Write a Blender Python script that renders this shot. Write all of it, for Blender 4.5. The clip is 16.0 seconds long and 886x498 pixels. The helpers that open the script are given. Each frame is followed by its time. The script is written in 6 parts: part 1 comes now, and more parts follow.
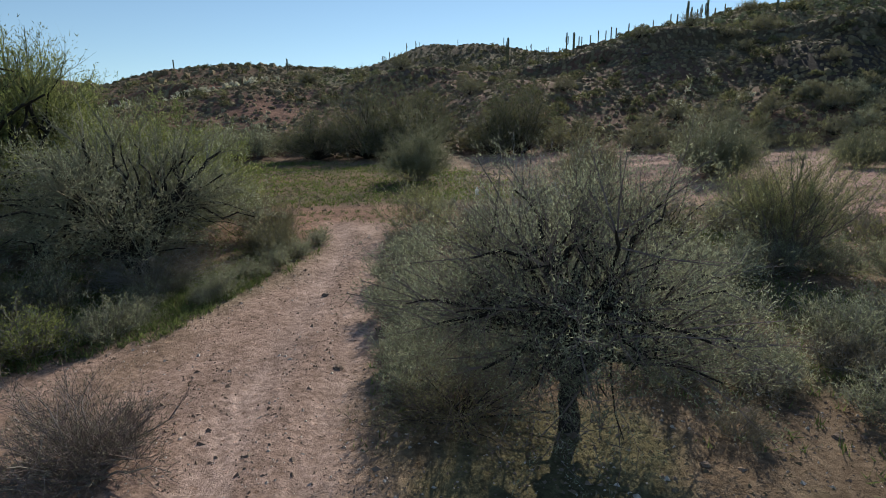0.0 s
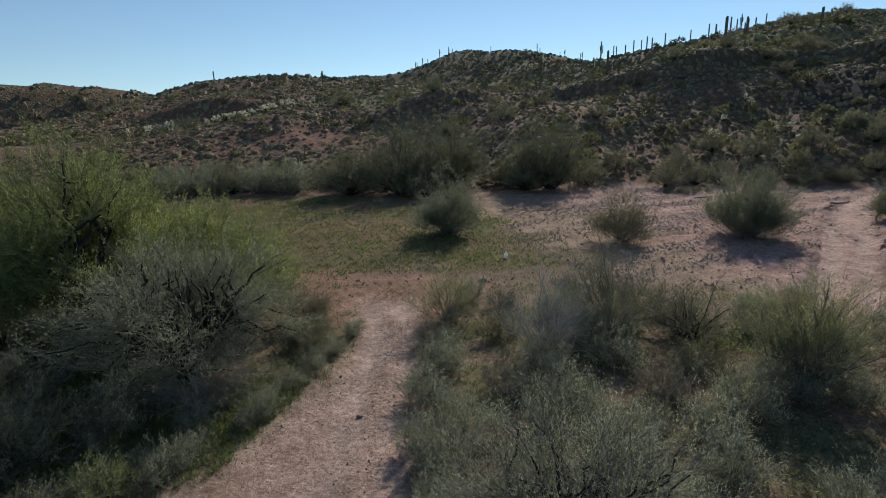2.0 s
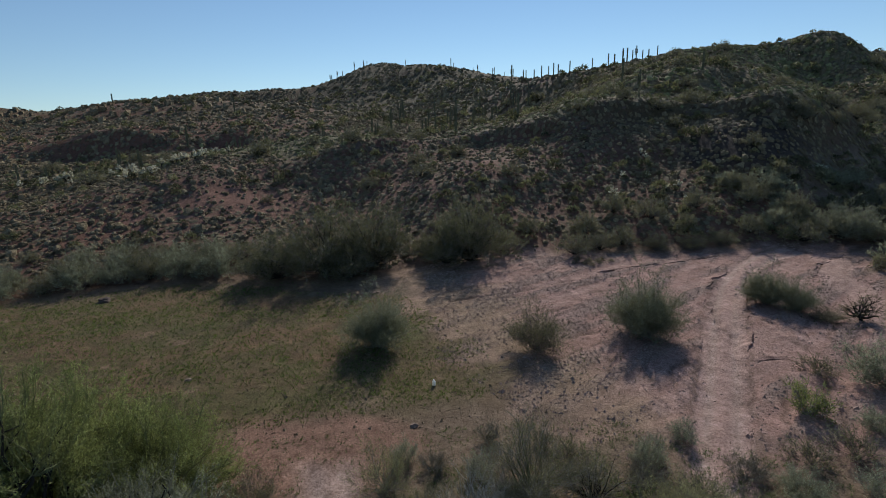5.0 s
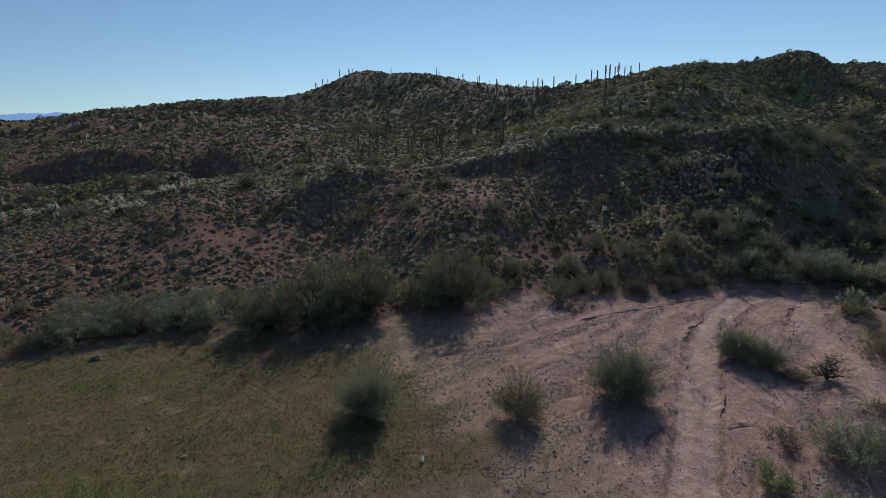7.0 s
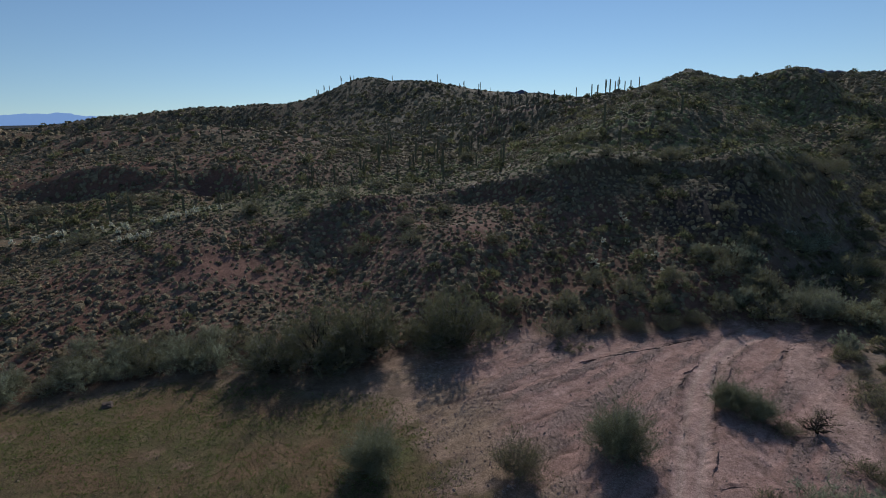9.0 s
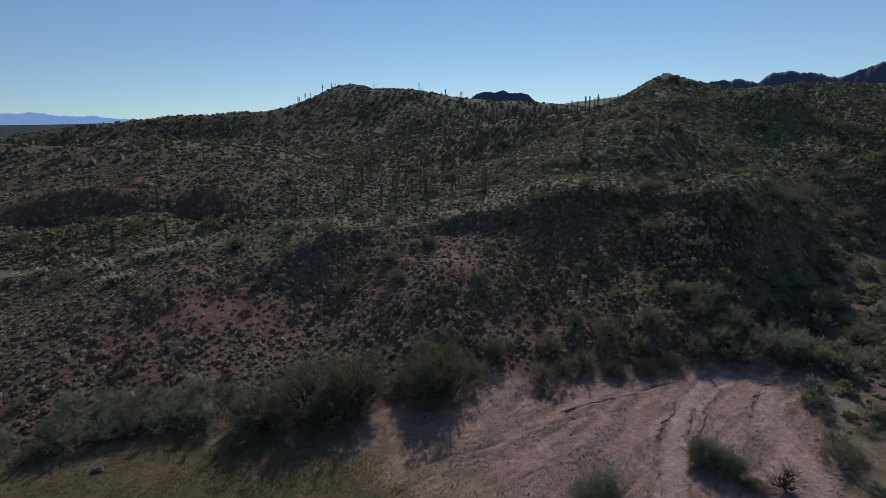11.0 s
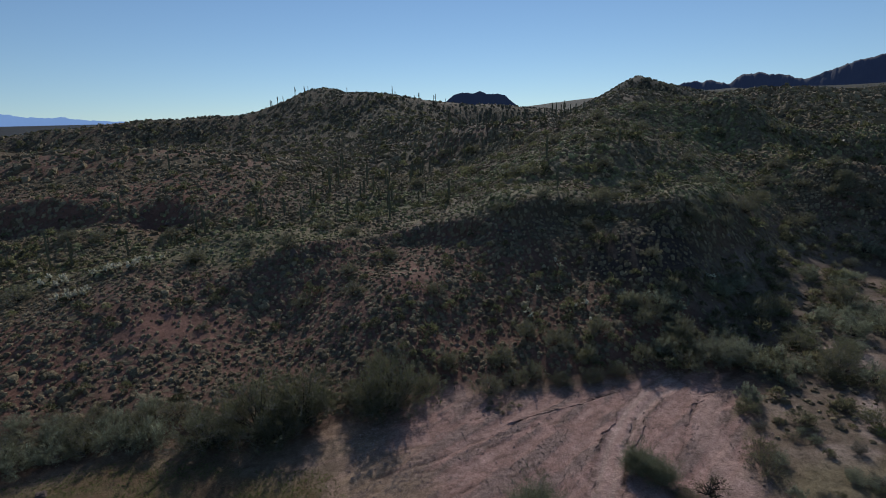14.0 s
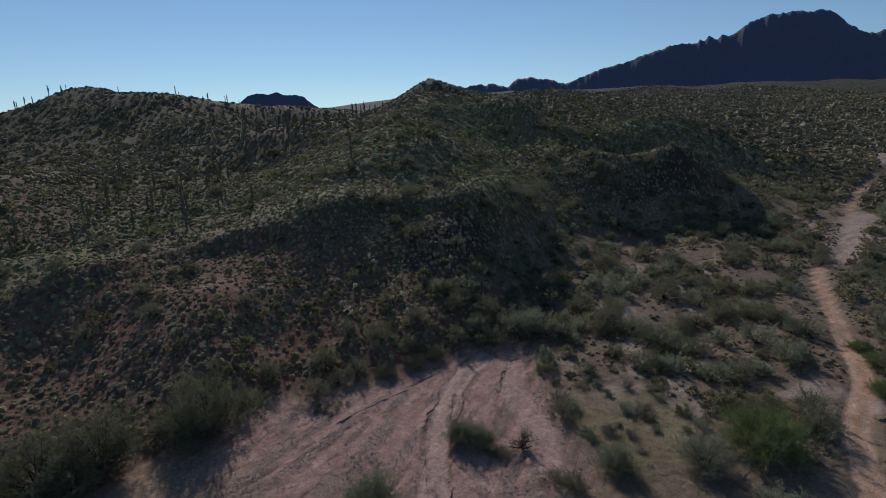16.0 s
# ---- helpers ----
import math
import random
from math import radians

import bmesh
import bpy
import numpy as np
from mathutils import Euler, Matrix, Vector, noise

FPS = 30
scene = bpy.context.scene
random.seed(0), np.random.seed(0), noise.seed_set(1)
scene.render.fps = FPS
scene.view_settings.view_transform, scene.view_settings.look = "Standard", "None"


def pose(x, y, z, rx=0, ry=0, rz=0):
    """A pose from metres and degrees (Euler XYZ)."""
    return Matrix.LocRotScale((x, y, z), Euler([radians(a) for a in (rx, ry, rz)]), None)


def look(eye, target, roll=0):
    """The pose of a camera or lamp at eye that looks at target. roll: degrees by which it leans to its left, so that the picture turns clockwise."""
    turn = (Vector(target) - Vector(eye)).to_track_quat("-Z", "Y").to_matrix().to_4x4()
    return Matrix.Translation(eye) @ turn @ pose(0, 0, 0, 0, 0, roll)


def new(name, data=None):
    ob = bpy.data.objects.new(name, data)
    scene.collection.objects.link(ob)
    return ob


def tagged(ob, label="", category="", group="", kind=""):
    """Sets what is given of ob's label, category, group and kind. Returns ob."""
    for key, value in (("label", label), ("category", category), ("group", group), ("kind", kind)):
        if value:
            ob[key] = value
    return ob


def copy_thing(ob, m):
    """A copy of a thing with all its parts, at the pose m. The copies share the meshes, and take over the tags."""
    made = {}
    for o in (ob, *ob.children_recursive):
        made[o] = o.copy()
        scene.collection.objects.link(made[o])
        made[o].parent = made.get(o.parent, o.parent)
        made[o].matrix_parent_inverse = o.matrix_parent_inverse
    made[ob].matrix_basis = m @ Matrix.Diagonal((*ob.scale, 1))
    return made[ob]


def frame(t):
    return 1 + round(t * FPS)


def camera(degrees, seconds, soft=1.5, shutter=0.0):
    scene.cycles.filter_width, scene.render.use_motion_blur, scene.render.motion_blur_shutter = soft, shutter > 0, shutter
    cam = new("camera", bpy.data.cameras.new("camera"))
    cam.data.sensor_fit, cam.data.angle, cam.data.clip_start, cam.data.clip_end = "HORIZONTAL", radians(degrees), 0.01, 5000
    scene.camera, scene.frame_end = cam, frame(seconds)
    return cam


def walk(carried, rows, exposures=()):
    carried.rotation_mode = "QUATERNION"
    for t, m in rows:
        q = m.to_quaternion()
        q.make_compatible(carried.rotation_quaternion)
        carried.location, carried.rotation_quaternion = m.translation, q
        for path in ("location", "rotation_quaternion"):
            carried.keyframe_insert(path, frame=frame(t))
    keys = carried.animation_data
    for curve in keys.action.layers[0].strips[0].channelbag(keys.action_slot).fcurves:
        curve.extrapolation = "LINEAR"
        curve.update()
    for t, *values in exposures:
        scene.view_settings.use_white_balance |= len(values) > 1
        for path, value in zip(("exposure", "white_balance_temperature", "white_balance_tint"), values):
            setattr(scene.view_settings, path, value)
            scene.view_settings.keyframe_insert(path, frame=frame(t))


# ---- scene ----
# the drone's path: seconds, place, bearing, and small changes of tilt and lean
PATH = (
    (0.0, 0.00, -0.00, 4.73, 0.82, -0.26, 0.07),
    (0.5, 0.09, 0.04, 5.50, 3.07, -0.24, 0.12),
    (1.0, 0.11, 0.13, 6.34, 3.47, -0.19, 0.17),
    (1.5, 0.07, 0.16, 7.25, 3.83, -0.13, 0.17),
    (2.0, 0.07, 0.10, 8.44, 4.12, -0.10, 0.13),
    (2.5, 0.09, 0.12, 9.56, 0.59, -0.08, 0.05),
    (3.0, 0.12, 0.14, 10.82, -2.18, -0.06, -0.02),
    (3.5, 0.10, 0.09, 12.31, -2.92, -0.05, -0.05),
    (4.0, -0.03, 0.02, 13.83, -3.30, -0.03, -0.05),
    (6.5, -0.11, -0.30, 21.20, -5.93, 0.01, -0.03),
    (7.0, -0.06, -0.31, 22.50, -5.99, 0.04, 0.00),
    (7.5, -0.02, -0.27, 23.78, -5.93, 0.06, 0.03),
    (8.0, -0.02, -0.34, 25.05, -5.85, 0.08, 0.05),
    (8.5, -0.08, -0.46, 26.29, -5.90, 0.09, 0.07),
    (9.0, -0.11, -0.47, 27.74, -5.92, 0.07, 0.10),
    (9.5, -0.14, -0.51, 29.39, -6.57, 0.02, 0.12),
    (12.0, -0.44, -0.39, 36.33, -8.12, -0.04, 0.16),
    (12.5, -0.13, -0.44, 36.56, -8.37, -0.04, 0.14),
    (13.0, 0.64, -0.77, 36.62, -8.67, -0.02, 0.11),
    (13.5, 2.22, -1.33, 36.67, -8.61, -0.01, 0.09),
    (14.0, 3.49, -1.91, 36.73, -10.07, -0.03, 0.05),
    (14.5, 3.94, -2.43, 36.64, -15.83, -0.10, -0.06),
    (15.0, 3.81, -2.67, 36.57, -24.90, -0.21, -0.21),
    (15.5, 3.41, -2.79, 36.51, -29.52, -0.27, -0.29),
    (16.0, 3.23, -2.89, 36.48, -30.46, -0.28, -0.32),
)
LOOK_DOWN, LEAN = -14.20, -1.02


def aim(x, y, z, yaw, dpitch, droll):
    a, b = radians(yaw), radians(LOOK_DOWN + dpitch)
    way = Vector((-math.sin(a) * math.cos(b), math.cos(a) * math.cos(b), math.sin(b)))
    return look((x, y, z), Vector((x, y, z)) + way * 10, LEAN + droll)


cam = camera(79.32, 16.0, soft=0.95)
EXPOSURES = ((0.0, 0.34, 6950, 8), (2.0, 0.24, 6750, 8.5), (4.0, 0.06, 6550, 9.5), (8.0, -0.25, 6230, 11), (12.0, -0.36, 6100, 12.5), (16.0, -0.34, 6220, 12))
walk(cam, [(t, aim(*row)) for t, *row in PATH], EXPOSURES)

# ---------------------------------------------------------------- light
SUN_AZ, SUN_EL = 17.0, 30.0
sun_way = Vector((math.sin(radians(SUN_AZ)) * math.cos(radians(SUN_EL)), math.cos(radians(SUN_AZ)) * math.cos(radians(SUN_EL)), math.sin(radians(SUN_EL))))
world = bpy.data.worlds.new("sky")
scene.world = world
world.use_nodes = True
wn, wl = world.node_tree.nodes, world.node_tree.links
sky = wn.new("ShaderNodeTexSky")
sky.sky_type, sky.sun_disc = "NISHITA", False
sky.sun_elevation, sky.sun_rotation = radians(SUN_EL), radians(SUN_AZ)
sky.altitude, sky.air_density, sky.dust_density, sky.ozone_density = 500, 1.0, 0.0, 3.0
wn["Background"].inputs["Strength"].default_value = 0.094
clear = wn.new("ShaderNodeMix")
clear.data_type, clear.blend_type = "RGBA", "MULTIPLY"
clear.inputs[0].default_value, clear.inputs[7].default_value = 1.0, (0.95, 1.0, 1.0, 1)
wl.new(sky.outputs["Color"], clear.inputs[6])
ray = wn.new("ShaderNodeTexCoord")
raised = wn.new("ShaderNodeMapping")
raised.inputs["Location"].default_value, raised.inputs["Scale"].default_value = (0, 0, 0.05), (1, 1, 0.95)
wl.new(ray.outputs["Generated"], raised.inputs["Vector"])
wl.new(raised.outputs["Vector"], sky.inputs["Vector"])
wl.new(clear.outputs[2], wn["Background"].inputs["Color"])
sun = new("sun", bpy.data.lights.new("sun", "SUN"))
sun.data.energy, sun.data.angle, sun.data.color = 3.5, radians(0.5), (1.0, 0.95, 0.87)
sun.matrix_world = look(sun_way * 100, (0, 0, 0))


# ---------------------------------------------------------------- arithmetic helpers
def lattice(ix, iy, seed):
    h = np.sin(ix * 127.1 + iy * 311.7 + seed * 74.7) * 43758.5453
    return h - np.floor(h)


def value_noise(x, y, seed=0):
    x, y = np.asarray(x, float), np.asarray(y, float)
    ix, iy = np.floor(x), np.floor(y)
    fx, fy = x - ix, y - iy
    fx, fy = fx * fx * (3 - 2 * fx), fy * fy * (3 - 2 * fy)
    a, b = lattice(ix, iy, seed), lattice(ix + 1, iy, seed)
    c, d = lattice(ix, iy + 1, seed), lattice(ix + 1, iy + 1, seed)
    return (a * (1 - fx) + b * fx) * (1 - fy) + (c * (1 - fx) + d * fx) * fy


def fbm(x, y, seed=0, octaves=4):
    """Cloudy noise from -1 to 1."""
    total, size, norm = 0, 1.0, 0
    for k in range(octaves):
        total = total + size * (2 * value_noise(np.asarray(x) * 2 ** k, np.asarray(y) * 2 ** k, seed + k) - 1)
        norm += size
        size *= 0.5
    return total / norm


def step(a, b, x):
    s = np.clip((np.asarray(x, float) - a) / (b - a), 0, 1)
    return s * s * (3 - 2 * s)


def off_line(x, y, pts):
    """Distance from a polyline in the plan, and how far along it."""
    best, run, along = np.full(np.shape(x), 1e9), 0.0, np.zeros(np.shape(x))
    for (ax, ay), (bx, by) in zip(pts, pts[1:]):
        ex, ey = bx - ax, by - ay
        n = math.hypot(ex, ey)
        s = np.clip(((x - ax) * ex + (y - ay) * ey) / (n * n), 0, 1)
        d = np.hypot(x - ax - s * ex, y - ay - s * ey)
        along = np.where(d < best, run + s * n, along)
        best = np.minimum(best, d)
        run += n
    return best, along


def inside(x, y, pts):
    """Signed distance to a closed outline, positive inside."""
    d, _ = off_line(x, y, list(pts) + [pts[0]])
    odd = np.zeros(np.shape(x), bool)
    for (ax, ay), (bx, by) in zip(pts, list(pts[1:]) + [pts[0]]):
        cross = (ay > y) != (by > y)
        with np.errstate(divide="ignore", invalid="ignore"):
            at = ax + (y - ay) * (bx - ax) / (by - ay if by != ay else 1e-9)
        odd ^= cross & (x < at)
    return np.where(odd, d, -d)


# ---------------------------------------------------------------- the lie of the land
def hump(x, y, cx, cy, h, sx, sy, turn):
    c, s = math.cos(turn), math.sin(turn)
    a, b = (c * (x - cx) + s * (y - cy)) / sx, (-s * (x - cx) + c * (y - cy)) / sy
    return h * np.exp(-0.5 * (a * a + b * b))


WASH = [(12.5, 62), (-1, 53), (1, 45), (3, 39), (7, 32), (10, 27), (14, 23), (24, 21.5), (33, 25), (40, 33), (47, 45), (54, 58.5), (40, 60.5), (22, 60.5)]
TRACK = [(14.5, 20.5), (18, 26.1), (22, 32.4), (27.4, 41), (31.7, 47), (37.1, 53), (42.1, 56.8), (46.5, 58.5)]
RIGHT_LANE = [(36, 31), (37.9, 34.5), (41.3, 40.4), (42.7, 45.3), (44.6, 49.8), (48, 53.5)]
TWO_TRACK = [(-1.2, -14), (-2.4, 2), (-2.8, 8), (-3.0, 14), (-3.3, 19), (-4.4, 24)]
DIRT_ROAD = [(45.5, 6.6), (53.5, 10.1), (60.5, 13.9), (64.6, 16.4), (69.2, 18.9), (74.3, 21.1), (82, 23.4), (88.7, 26.7), (95.2, 30.9), (104.8, 36.7), (115.6, 43.2), (125.5, 49.4), (131.9, 52.2), (138.2, 52.7), (143, 53.5), (150, 55.5), (158.2, 58), (167.3, 61.5), (175.5, 64.5), (199, 75), (225.4, 85.2), (248.1, 93), (269.6, 98.5), (300, 104), (357, 128)]
GULLIES = [[(20.5, 53.3), (26.4, 55.0), (32.5, 56.4), (38, 58)], [(41.3, 47.8), (43.2, 50.4), (45.6, 52.8), (48.9, 55.2), (50.8, 54.8)], [(28.6, 33), (29.2, 40.4), (33, 47), (37, 52)], [(24, 31.6), (25.2, 32.1), (26.4, 31.7)], [(24.4, 36), (26.0, 40.8), (27.6, 43.5)], [(10, 41), (16, 44.5), (22, 45.5)], [(4, 46.5), (10, 48), (17, 51), (24, 52.5)]]
SAND_LANES = [[(61, 58), (66, 60), (74, 61), (77.3, 62.1), (81.7, 64.6), (89.8, 70.5), (97.8, 75), (101.2, 75.5)], [(88, 52), (92, 56), (96, 60.7), (107.5, 64.2), (116.7, 68.4), (122.4, 68.6), (132.2, 71.8)], [(54.9, 30.5), (61.2, 32.6), (66.6, 32.3)], [(58, 33), (60.6, 36.3), (69.1, 39.8), (78.6, 43.5)], [(62, 43), (64.5, 45.4), (68.8, 49.6)], [(160, 66), (167, 71.8), (171, 77)], [(204, 109), (219, 117), (232, 124)]]
CLEARING = [(-13, 21.5), (-9, 27.5), (-4, 28), (0.5, 25), (-1.5, 21.5), (-6.5, 20.5)]


# the lips where the slope breaks off into steep shaded faces, from west to east
LIPS = (([(-17, 95), (-11.6, 98), (-5.4, 101), (1.2, 104), (11, 107), (18.7, 108), (26.5, 104), (33.6, 99)], 1.7),
        ([(30, 101), (36, 101), (42, 103), (50, 105), (55, 103), (60, 97.5), (64, 93), (70, 91.5), (75, 90), (80, 85)], 2.6),
        ([(132, 122), (138, 119), (145, 114), (151.5, 109), (156.5, 103), (161, 97)], 2.4),
        ([(-101, 168), (-90, 170), (-82, 170.5), (-73, 168.5), (-66, 166)], 2.2), ([(-58, 168), (-52, 171), (-47, 169), (-41, 167)], 2.0))


def lipped(x, y):
    """Raises the ground above each lip and drops it below, so that the slope breaks sharply there."""
    z = 0.0
    for line, drop in LIPS:
        xs, ys = [p[0] for p in line], [p[1] for p in line]
        wob = 1.6 * fbm(x / 5, y / 9, 151, 3)
        d, _ = off_line(x, y, line)
        side = np.where(y + wob > np.interp(x, xs, ys), 1.0, -1.0) * np.abs(d + 0.6 * wob)
        ends = step(0, 7, x - xs[0]) * step(0, 7, xs[-1] - x)
        z = z + drop * ends * side / (np.abs(side) + 1.1) * np.exp(-np.abs(side) / 7.5) * (0.75 + 0.5 * fbm(x / 6, y / 6, 152, 2))
    return z


APRON = [(-1.1, -20), (-1.3, 8), (-1.5, 10), (-1.9, 14), (-2.2, 19), (-2.6, 23.5), (-5.6, 23.5), (-4.5, 19), (-5.1, 15.8), (-6.0, 13), (-6.6, 11), (-9.2, 9.7), (-14, 6), (-14, -20)]


def braided(x, y):
    """Thin runnels along the far bank and beside the track."""
    bank, _ = off_line(x, y, [(-8, 50), (5, 56.5), (20, 60), (40, 61.5)])
    rut, _ = off_line(x, y, TRACK)
    q = np.where(rut < 8, rut * 0.8 + 1.1, bank) / 2.0 + 1.1 * fbm(x / 7, y / 7, 141, 3) + 0.18 * fbm(x / 1.5, y / 1.5, 143, 2)
    part = step(-0.1, 0.35, fbm(x / 4.5, y / 4.5, 142, 2))
    return np.exp(-(((q - np.floor(q) - 0.5) / 0.075) ** 2)) * part


def height(x, y):
    x, y = np.asarray(x, float), np.asarray(y, float)
    z = np.zeros(np.broadcast(x, y).shape)
    z = z + hump(x, y, -19, 527, 50.1, 36, 69, 0.26)
    z = z + hump(x, y, 106, 460, 31.5, 92, 26, 0.39)
    z = z + hump(x, y, -125, 431, 26.0, 91, 25, 0.36)
    z = z + hump(x, y, -129, 223, 8.7, 28, 51, -0.02)
    z = z + hump(x, y, -74, 242, 20.4, 61, 36, -0.37)
    z = z + hump(x, y, -248, 282, 26.0, 76, 12, 0.74)
    z = z + hump(x, y, -22, 378, 17.9, 71, 70, 0.17)
    z = z + hump(x, y, 43, 106, 14.5, 18, 17, -0.16)
    z = z + hump(x, y, 94, 148, 16.8, 38, 27, -2.45)
    z = z + hump(x, y, 162, 187, 24.2, 19, 84, -2.02)
    z = z + hump(x, y, 85, 178, 13.8, 27, 36, -1.23)
    z = z + hump(x, y, 144, 158, 10.5, 9, 46, -0.23)
    z = z + hump(x, y, 173, 313, 32.6, 72, 31, 0.90)
    z = z + hump(x, y, -23, 99, 9.2, 30, 14, 0.47)
    z = z + hump(x, y, -18, 119, 6.1, 56, 8, 0.26)
    z = z + hump(x, y, 12, 82, 7.0, 11, 10, -1.28)
    z = z + hump(x, y, 78, 100, 12.7, 8, 21, 2.24)
    z = z + hump(x, y, 54, 281, 11.2, 53, 14, -1.32)
    z = z + hump(x, y, 479, 811, 54.0, 114, 79, 0.06)
    z = z + hump(x, y, 52, 334, 16.3, 34, 74, -0.09)
    z = z + hump(x, y, 342, 371, 47.2, 109, 148, -2.33)
    z = z + hump(x, y, -307, 422, 16.9, 126, 67, 0.31)
    z = z + hump(x, y, -34, 176, 5.3, 65, 29, -0.03)
    z = z + hump(x, y, 246, 209, 11.0, 108, 17, -2.02)
    z = z + hump(x, y, 159, 108, 20.8, 13, 8, -0.43)
    z = z + hump(x, y, 137, 123, 7.0, 12, 18, 0.09)
    z = z + hump(x, y, 124, 94, -4.6, 9, 10, 0.05)
    z = z + hump(x, y, 72, 85, -1.7, 8, 10, -0.02)
    z = z + hump(x, y, 18, 75, -2.6, 6, 7, -0.07)
    z = z + hump(x, y, -20, 94, -2.1, 8, 8, 0.00)
    z = z + hump(x, y, -3, 102, 3.2, 13, 6, 0.40)
    z = z + hump(x, y, 460, 810, 12.1, 24, 42, -0.14)
    z = z + hump(x, y, -86, 172, 3.1, 15, 11, -0.02)
    z = z + hump(x, y, 47, 96, -2.7, 7, 11, -0.11)
    z = z + hump(x, y, 130, 171, 1.4, 20, 20, 0.00)
    z = z + hump(x, y, 60, 142, 2.6, 14, 14, 0.00)
    z = z + hump(x, y, 42, 69, 1.3, 8, 6, -0.03)
    z = z + hump(x, y, 110, 300, 0.9, 30, 30, 0.00)
    z = z + hump(x, y, -61, 182, 1.9, 26, 21, 0.06)
    # rocky banks cut into the back slope, facing the wash
    z = z - 3.4 * hump(x, y, -86, 162, 1, 14, 4.5, 0.08) - 3.0 * hump(x, y, -50, 161, 1, 8, 4, -0.2)
    # the rise to the foot of the far mountain
    s = 0.88 * x + 0.47 * y
    z = z + 85 * step(330, 1700, s) * step(-200, 500, x - 0.25 * y)
    z = z + lipped(x, y)
    z = z + 9 * np.exp(-np.hypot(x - 462, y - 808) / 42) + hump(x, y, -410, 440, 13, 45, 60, 0.6)
    z = z + 16 * fbm(x / 210, y / 210, 161, 4) * step(420, 800, s) * step(100, 400, x - 0.4 * y)
    # the flat beside the wash ends in a sharp foot
    flat = inside(x, y, [(-60, -60), (70, -60), (70, 30), (53, 57), (38, 60), (10, 62), (-2, 54), (-13, 54), (-24, 55), (-60, 44)])
    z = z * (1 - step(-9, 0.5, flat))
    far = np.hypot(x, y - 20)
    rough = step(0, 12, -flat)
    z = z + rough * (0.9 * fbm(x / 16, y / 16, 5) + 0.35 * fbm(x / 4, y / 4, 9, 3)) + step(150, 500, far) * 2.2 * fbm(x / 60, y / 60, 15, 5)
    # the ground near by: ruts, gullies, loose earth
    z = z + (1 - step(60, 110, far)) * (0.10 * fbm(x / 6, y / 6, 2, 4) + 0.035 * fbm(x / 0.9, y / 0.9, 3, 2))
    flow = fbm((0.82 * x + 0.57 * y) / 8, (0.82 * y - 0.57 * x) / 1.1, 13, 4)
    bed = step(-1, 2, inside(x, y, WASH))
    z = z + bed * (0.05 * np.sign(flow) * np.minimum(np.abs(flow) * 9, 1) + 0.03 * fbm(x / 0.5, y / 0.5, 6, 2))
    z = z - 0.07 * bed * braided(x, y)
    for line, wide in ((TRACK, 0.85), (TWO_TRACK, 0.75)):
        d, _ = off_line(x, y, line)
        z = z - 0.09 * np.exp(-(((d - wide) / 0.33) ** 2)) + 0.05 * np.exp(-((d / 0.5) ** 2))
    d, _ = off_line(x, y, TRACK)
    z = z - 0.12 * (1 - step(1.5, 1.72, d + 0.4 * fbm(x / 2, y / 2, 31)))
    d, _ = off_line(x, y, DIRT_ROAD)
    z = z - 0.25 * (1 - step(1.3, 2.1, d)) + 0.07 * np.exp(-((d / 0.5) ** 2))
    for k, line in enumerate(GULLIES):
        d, _ = off_line(x + 0.7 * fbm(x / 3, y / 3, 40 + k), y + 0.7 * fbm(x / 3, y / 3, 60 + k), line)
        cut = step(-0.35, 0.25, fbm(x / 2.5, y / 2.5, 45 + k, 3))
        z = z - (0.05 + 0.12 * cut) * np.exp(-((d / (0.13 + 0.08 * cut)) ** 2)) + 0.06 * np.exp(-(((d - 0.45) / 0.3) ** 2))
    return z


# ---------------------------------------------------------------- materials
def shader(name):
    mat = bpy.data.materials.new(name)
    mat.use_nodes = True
    nodes, links = mat.node_tree.nodes, mat.node_tree.links
    return mat, nodes, links, nodes["Principled BSDF"]


def node(nodes, kind, **values):
    made = nodes.new(kind)
    for key, value in values.items():
        made.inputs[key].default_value = value
    return made


def mixed(nodes, links, factor, a, b, how="MIX"):
    """A colour mix; a, b are sockets or colours, factor a socket or a number."""
    mix = nodes.new("ShaderNodeMix")
    mix.data_type, mix.blend_type = "RGBA", how
    for socket, value in ((mix.inputs[0], factor), (mix.inputs[6], a), (mix.inputs[7], b)):
        if isinstance(value, bpy.types.NodeSocket):
            links.new(value, socket)
        elif isinstance(value, tuple):
            socket.default_value = (*value, 1)
        else:
            socket.default_value = value
    return mix.outputs[2]


def spread(nodes, links, socket, low, high):
    ramp = node(nodes, "ShaderNodeMapRange", **{"From Min": low, "From Max": high})
    links.new(socket, ramp.inputs["Value"])
    return ramp.outputs[0]


def place_noise(nodes, links, scale, detail=4.0, rough=0.6):
    geo = nodes.new("ShaderNodeNewGeometry")
    noisy = node(nodes, "ShaderNodeTexNoise", Scale=scale, Detail=detail, Roughness=rough)
    links.new(geo.outputs["Position"], noisy.inputs["Vector"])
    return noisy.outputs["Fac"]


